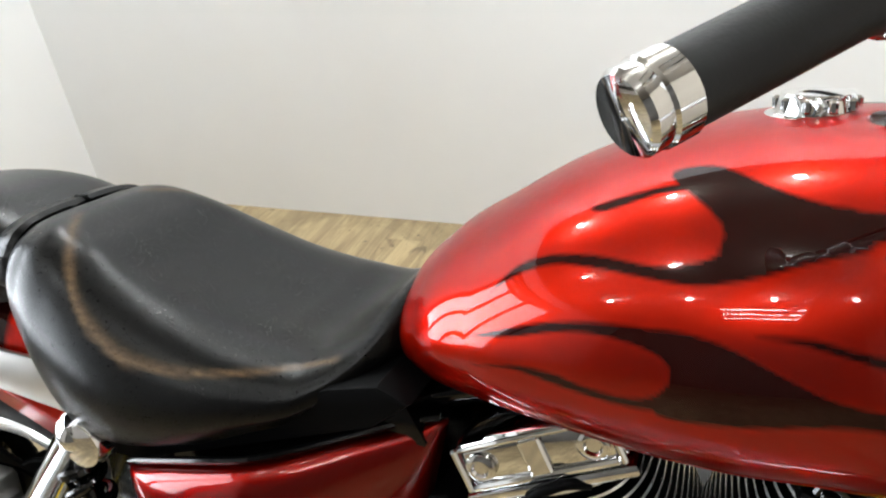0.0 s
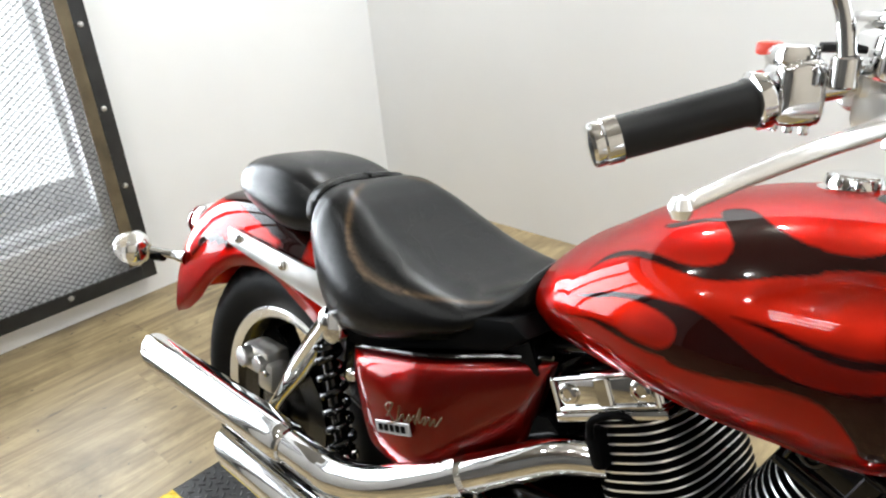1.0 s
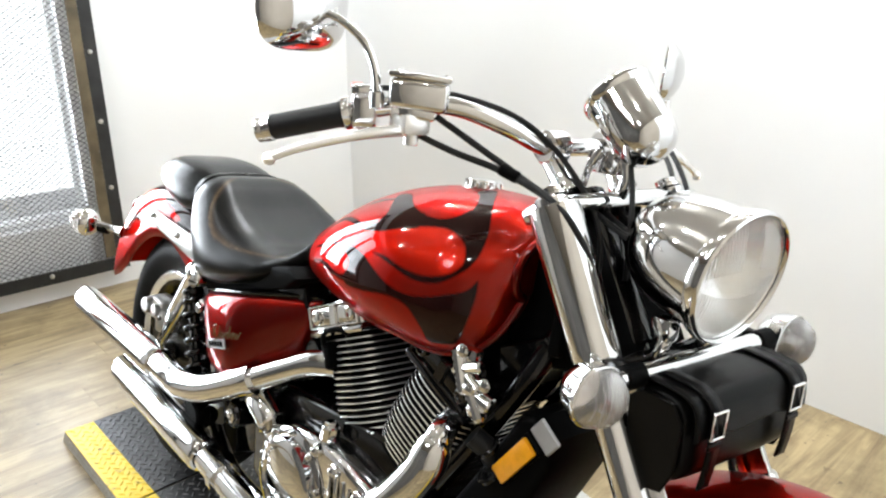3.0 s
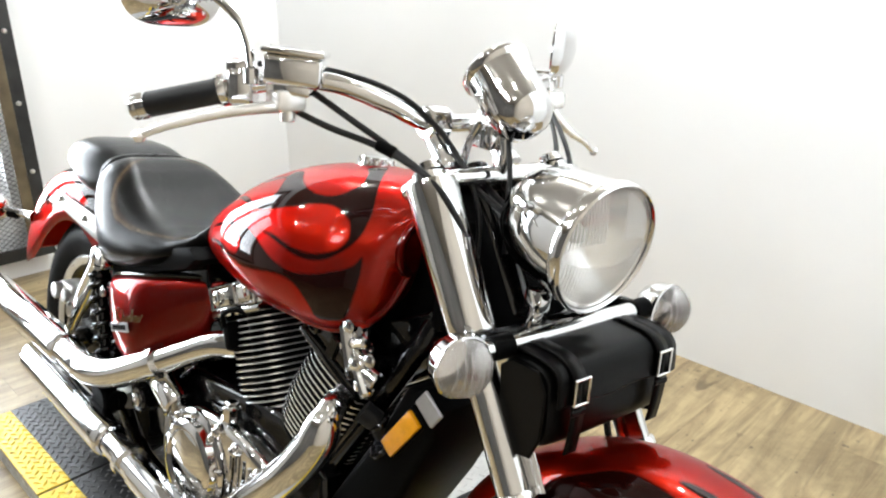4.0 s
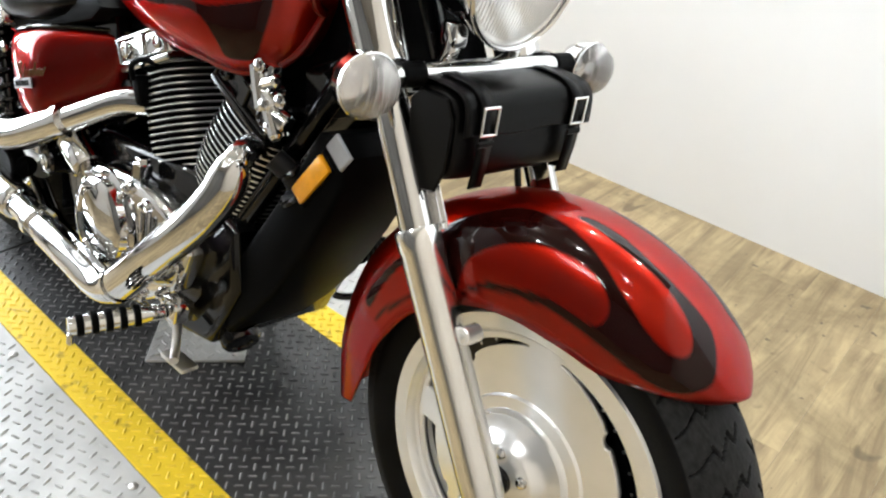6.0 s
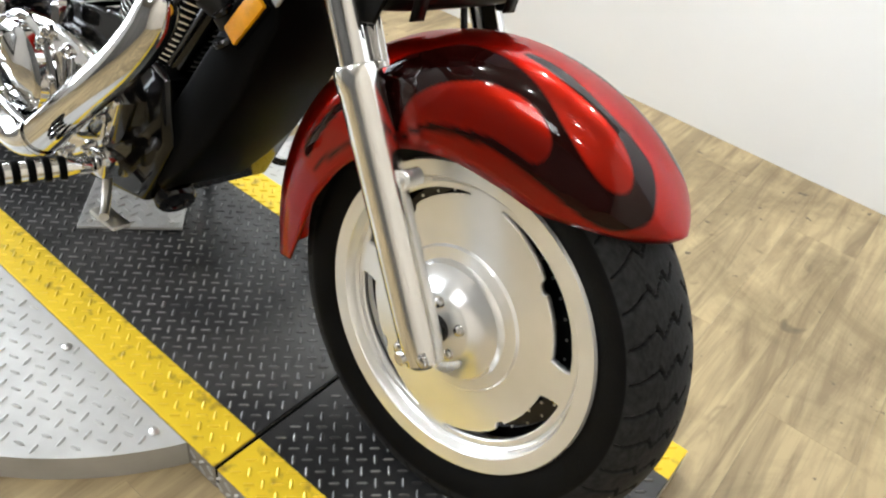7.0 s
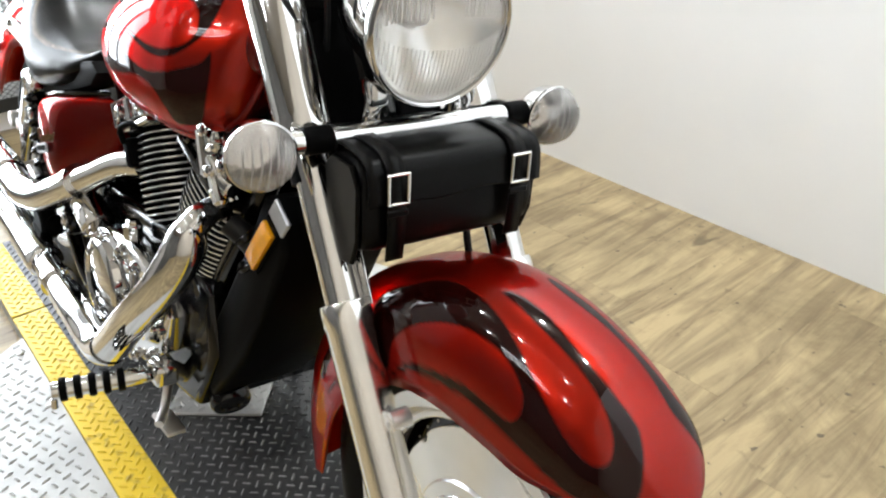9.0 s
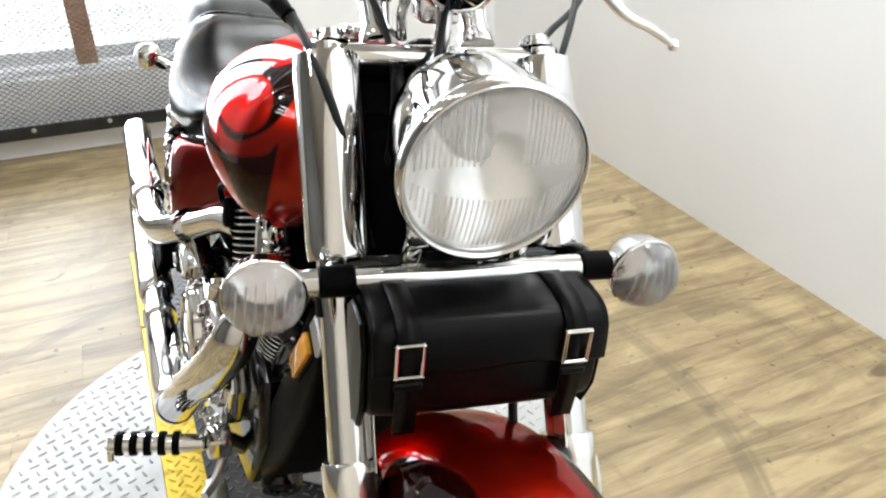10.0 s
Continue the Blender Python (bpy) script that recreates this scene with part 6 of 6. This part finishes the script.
# -- water and intake fittings on the front cylinder's right --
LIFT = Matrix.Translation((-0.014, 0, 0.040))
fit_part = part("water_pump_pipe", moved(join(tube(curve_through([(0.330, -0.105, 0.705), (0.365, -0.128, 0.690), (0.385, -0.135, 0.650), (0.402, -0.130, 0.610)], 18), 0.013), bar((0.355, -0.14, 0.672), (0.402, -0.142, 0.648), 0.016), block(0.375, -0.138, 0.690, 0.030, 0.020, 0.030, 0.006), bar((0.396, -0.14, 0.640), (0.422, -0.135, 0.632), 0.014), bar((0.382, -0.152, 0.666), (0.382, -0.12, 0.666), 0.010)), LIFT), CHROME, bike, "chrome pipe fittings")
for x, y, z in ((0.368, -0.152, 0.700), (0.392, -0.155, 0.652), (0.414, -0.148, 0.664), (0.404, -0.152, 0.624)):
    part("fitting_bolt", moved(bolt_head((x, y, z), (x, -1, z), 0.008), LIFT), CHROME, fit_part)
for (x0, z0), (x1, z1), r in (((0.352, 0.700), (0.384, 0.640), 0.011), ((0.366, 0.672), (0.408, 0.690), 0.009), ((0.384, 0.650), (0.420, 0.612), 0.010)):
    part("fitting_arm", moved(bar((x0, -0.146, z0), (x1, -0.152, z1), r, 10, 0.4), LIFT), CHROME, fit_part)
part("coolant_hose", tube(curve_through([(0.372, -0.125, 0.612), (0.395, -0.105, 0.590), (0.400, -0.08, 0.55), (0.42, -0.05, 0.52)], 16), 0.017), HOSE, bike)
for x, z in ((0.392, 0.598), (0.402, 0.560)):
    part("hose_band", bar((x - 0.002, -0.112, z + 0.004), (x + 0.002, -0.106, z - 0.004), 0.0195), BLACK, bike)

# -- side covers --
def cover_point(u, v):
    """u from the rear edge to the front edge, v from the lower edge to the upper."""
    low = (-0.364 + 0.250 * u, 0.456 + 0.060 * float(smoothstep(0.30, 1.0, u)))
    top = (-0.416 + 0.340 * u, 0.602 + 0.104 * u - 0.028 * u * u)
    x, z = low[0] + (top[0] - low[0]) * v, low[1] + (top[1] - low[1]) * v
    y = 0.176 + 0.016 * math.sin(math.pi * u) - 0.058 * float(smoothstep(0.45, 1.0, u))
    rounded = max(0.0, (1 - abs(2 * v - 1) ** 3.4) * (1 - abs(2 * u - 1) ** 7)) ** 0.5
    return x, -(y - 0.026 + 0.026 * rounded), z


panel = np.array([[cover_point(u, v) for v in np.linspace(0, 1, 28)] for u in np.linspace(0, 1, 44)])
side_cover = thick(part("side_cover", grid(panel), PLAIN_RED, bike, "candy red side cover", 60), 0.012)
thick(part("side_cover", flip(grid(panel)), PLAIN_RED, bike, "candy red side cover", 60), 0.012, 1)
part("cover_bolt", rod((-0.378, -0.186, 0.580), (-0.384, -1, 0.590), [(0.0105, 0), (0.0105, 0.004), (0.008, 0.0065), (0.0001, 0.007)], 20), CHROME, side_cover, "chrome screw")
part("cover_trim", tube([tuple(np.array(cover_point(u, 1.0)) + (0, -0.001, 0.004)) for u in np.linspace(0.02, 0.98, 30)], 0.004, 8), BLACK, side_cover)


badge_m = Matrix.Translation((-0.237, -0.1985, 0.572)) @ Matrix.Rotation(radians(-17), 4, "Y")
swash = curve_through([(-0.052, -0.004, 0), (-0.040, 0.016, 0), (-0.056, 0.012, 0), (-0.038, -0.010, 0), (-0.050, -0.014, 0), (-0.030, -0.008, 0), (-0.026, 0.014, 0), (-0.028, -0.010, 0), (-0.018, 0.002, 0), (-0.014, -0.010, 0), (-0.004, 0.002, 0),
                       (-0.006, -0.010, 0), (0.006, 0.002, 0), (0.008, -0.010, 0), (0.018, 0.014, 0), (0.016, -0.008, 0), (0.028, 0.002, 0), (0.026, -0.010, 0), (0.036, 0.002, 0), (0.038, -0.010, 0), (0.046, 0.0, 0), (0.048, -0.010, 0), (0.060, 0.004, 0)], 150)
part("model_badge", moved(tube([(x + 0.3 * z, 0, z) for x, z, _ in swash], 0.0013, 6), badge_m), GOLD, side_cover, "dark gold flowing badge")
plaque_m = Matrix.Translation((-0.275, -0.1970, 0.538)) @ Matrix.Rotation(radians(-17), 4, "Y")
plaque = part("maker_plaque", moved(block(0, 0, 0, 0.074, 0.003, 0.019, 0.001, 1), plaque_m), SILVER, side_cover, "small silver plaque")
for k in range(5):
    part("plaque_mark", moved(block(-0.024 + 0.012 * k, -0.002, 0, 0.008, 0.0015, 0.010, 0), plaque_m), SOOT, plaque)

# -- suspension and strut --
for side in (-1, 1):
    strut = part("strut", rod((-0.462, side * 0.152, 0.640), (-0.660, side * 0.145, 0.395), [(0.0001, -0.006), (0.022, -0.004), (0.026, 0.004), (0.026, 0.014), (0.0235, 0.020), (0.0215, 0.16), (0.017, 0.215), (0.013, 0.25), (0.012, 0.31), (0.0001, 0.312)], 28), CHROME, bike, "tapered chrome strut")
    part("strut_cap", rod((-0.452, side * 0.156, 0.628), (-0.452, side, 0.628), [(0.027, -0.014), (0.027, 0.010), (0.024, 0.016), (0.012, 0.018), (0.0001, 0.018)], 28), CHROME, strut)
    coil_top, coil_low = Vector((-0.486, side * 0.150, 0.575)), Vector((-0.440, side * 0.150, 0.405))
    turns, pts = 6.0, []
    m = frame_to(tuple(coil_top), tuple(coil_low))
    length = (coil_low - coil_top).length
    for k in np.linspace(0, 1, 140):
        a = k * turns * 2 * math.pi
        pts.append(tuple(m @ Vector((0.020 * math.cos(a), 0.020 * math.sin(a), k * length))))
    shock = part("shock_absorber", tuple(bar(tuple(coil_top), tuple(coil_low), 0.012)), BLACK, bike, "coil-over rear shock")
    part("coil_spring", tube(pts, 0.0062, 10), BLACK, shock, "glossy black coil spring")
    part("spring_seat", bar(tuple(coil_top), tuple(coil_top.lerp(coil_low, -0.08)), 0.024), BLACK, shock)
    part("spring_seat", bar(tuple(coil_low), tuple(coil_low.lerp(coil_top, -0.08)), 0.024), CHROME, shock)

# -- footpegs and pedals --
for side in (-1, 1):
    a, b = Vector((0.218, side * 0.185, 0.296)), Vector((0.180, side * 0.322, 0.288))
    if side > 0:
        a, b = a + Vector((0, 0.045, 0.004)), b + Vector((0.006, 0.045, 0.012))
    d = (b - a).normalized()
    peg = part("footpeg", rod(tuple(a), tuple(b), [(0.0001, 0), (0.012, 0.0), (0.014, 0.006), (0.0145, 0.030), (0.0145, 0.138), (0.0135, 0.144), (0.0001, 0.145)], 20), CHROME, bike, "chrome footpeg with black rubber bands")
    for k in range(5):
        part("rubber_band", rod(tuple(a + d * (0.038 + 0.021 * k)), tuple(b + d), [(0.014, 0), (0.0185, 0.001), (0.0190, 0.003), (0.0190, 0.009), (0.0185, 0.011), (0.014, 0.012)], 20), SOOT, peg, "black rubber band")
    part("peg_tip", bar(tuple(b + Vector((0.004, 0, -0.012))), tuple(b + Vector((0.004, 0, -0.030))), 0.005), CHROME, peg)
    part("peg_mount", join(block(0.222, side * 0.165 + (0.022 if side > 0 else 0), 0.298, 0.045, 0.040 if side < 0 else 0.084, 0.040, 0.008), tube(curve_through([(0.225, side * 0.150, 0.300), (0.21, side * 0.12, 0.27), (0.17, side * 0.105, 0.25)], 10), 0.014)), CHROME, bike, "chrome peg bracket")
    part("pedal", join(tube(curve_through([(0.205, side * 0.155, 0.262), (0.245, side * 0.190, 0.240), (0.290, side * 0.225, 0.262), (0.315, side * 0.235, 0.300)], 16), 0.0075), block(0.322, side * 0.238, 0.312, 0.030, 0.060, 0.014, 0.006)) if side > 0 else
         join(tube(curve_through([(0.205, -0.150, 0.262), (0.235, -0.170, 0.232), (0.262, -0.190, 0.225)], 12), 0.0075), block(0.240, -0.165, 0.205, 0.070, 0.034, 0.010, 0.005)), SATIN if side < 0 else BLACK, bike)
part("side_stand", join(tube(curve_through([(0.06, 0.13, 0.20), (0.02, 0.20, 0.10), (-0.03, 0.255, 0.035)], 12), 0.011), block(-0.035, 0.262, 0.030, 0.05, 0.03, 0.010, 0.004)), BLACK, bike, "black side stand, down")

# ---- leather tool bag on the fork ----
bag = tagged(new("tool_bag"), "black leather roll bag with two buckled straps hung below the headlight", "tool bag")
bag.matrix_basis = BIKE @ STEER @ Matrix.Translation((0.664, 0.004, 0.757))


def bag_ring(k, y):
    """A rounded box section in x and z."""
    ring = []
    for a in np.linspace(0, 2 * np.pi, 44, endpoint=False):
        c, s = math.cos(a), math.sin(a)
        x, z = 0.042 * math.copysign(abs(c) ** 0.60, c), -0.006 + 0.053 * math.copysign(abs(s) ** 0.60, s)
        ring.append((k * x + 0.010 * (z / 0.06) * -0.3, y, k * z - 0.004 * math.cos(y * 14)))
    return ring


body = [bag_ring(0.001, -0.112)] + [bag_ring(k, y) for k, y in ((0.60, -0.1135), (0.90, -0.114), (0.98, -0.110), (1.0, -0.09), (1.0, -0.05), (0.985, 0.0), (1.0, 0.05), (1.0, 0.084), (0.98, 0.103), (0.90, 0.107), (0.60, 0.1065))] + [bag_ring(0.001, 0.105)]
part("bag_body", grid(np.array(body), close_v=True), LEATHER, bag, "", 50)
flap = []
for y in np.linspace(-0.113, 0.106, 24):
    sag = 0.002 * math.sin(y * 55)
    line = curve_through([(-0.044, 0.030, 0), (-0.040, 0.0490, 0), (-0.01, 0.0525, 0), (0.030, 0.050, 0), (0.045, 0.040, 0), (0.0490, 0.024, 0), (0.0500, 0.012 + sag, 0), (0.0505, 0.004 + sag, 0)], 30)
    flap.append([(x, y, z) for x, z, _ in line])
thick(part("flap", grid(np.array(flap)), LEATHER, bag, "", 50), 0.003, 1)
for side in (-1, 1):
    gusset = slab([(-0.040, 0.026), (-0.02, 0.042), (0.024, 0.042), (0.038, 0.02), (0.036, -0.040), (0.022, -0.072), (-0.008, -0.080), (-0.034, -0.052)], -0.1205 if side < 0 else 0.1075, -0.1145 if side < 0 else 0.1130, 0.002, 1)
    part("end_panel", gusset, LEATHER, bag)
for y in (-0.083, 0.072):
    line = curve_through([(-0.02, 0.0568, 0), (0.028, 0.0550, 0), (0.0500, 0.042, 0), (0.0545, 0.022, 0), (0.0555, 0.0, 0), (0.0540, -0.030, 0), (0.0500, -0.060, 0)], 34)
    strap = [[(x, y - 0.0105, z), (x, y + 0.0105, z)] for x, z, _ in line]
    st = thick(part("strap", grid(np.array(strap)), LEATHER, bag, "black leather strap"), 0.0025, 1)
    frame_pts = [(0.0595, y + 0.0115 * a, 0.023 + 0.0160 * b) for a, b in ((-1, -1), (-1, 1), (1, 1), (1, -1), (-1, -1))]
    sides = [bar(frame_pts[k], frame_pts[k + 1], 0.0019, 10) for k in range(4)]
    part("buckle", join(*sides, *[moved(lathe([(0.0001, -0.0024), (0.0024, 0), (0.0001, 0.0024)], 8), Matrix.Translation(p)) for p in frame_pts[:4]]), CHROME, st, "square bright buckle")
    part("keeper", join(block(0.0575, y, -0.004, 0.004, 0.026, 0.008, 0.0015, 1)), LEATHER, st)

# ---- floor planks ----
LONG, WIDE = 1.22, 0.178
Y0, Y1 = NEAR_Y - 0.02, BACK_Y + 0.10
plank_meshes = {}
for row in range(-20, 21):
    x = -0.3 + row * WIDE
    if not WALL_X - 0.05 < x < FRONT_X + 0.30:
        continue
    for col in range(-5, 6):
        start = -0.6 + (col + row * 0.437 % 1.0) * LONG
        low, high = max(start, Y0), min(start + LONG, Y1)
        if high - low < 0.02:
            continue
        length = round(high - low, 4)
        if length not in plank_meshes:
            plank_meshes[length] = mesh_of("floor_plank", block(0, 0, -0.004, length - 0.0003, WIDE - 0.0003, 0.008, 0.0003, 1), PLANK)
        ob = new("floor_plank", plank_meshes[length])
        ob.parent = floor
        ob.matrix_basis = Matrix.Translation((x, (low + high) / 2, FLOOR)) @ Matrix.Rotation(radians(90), 4, "Z")
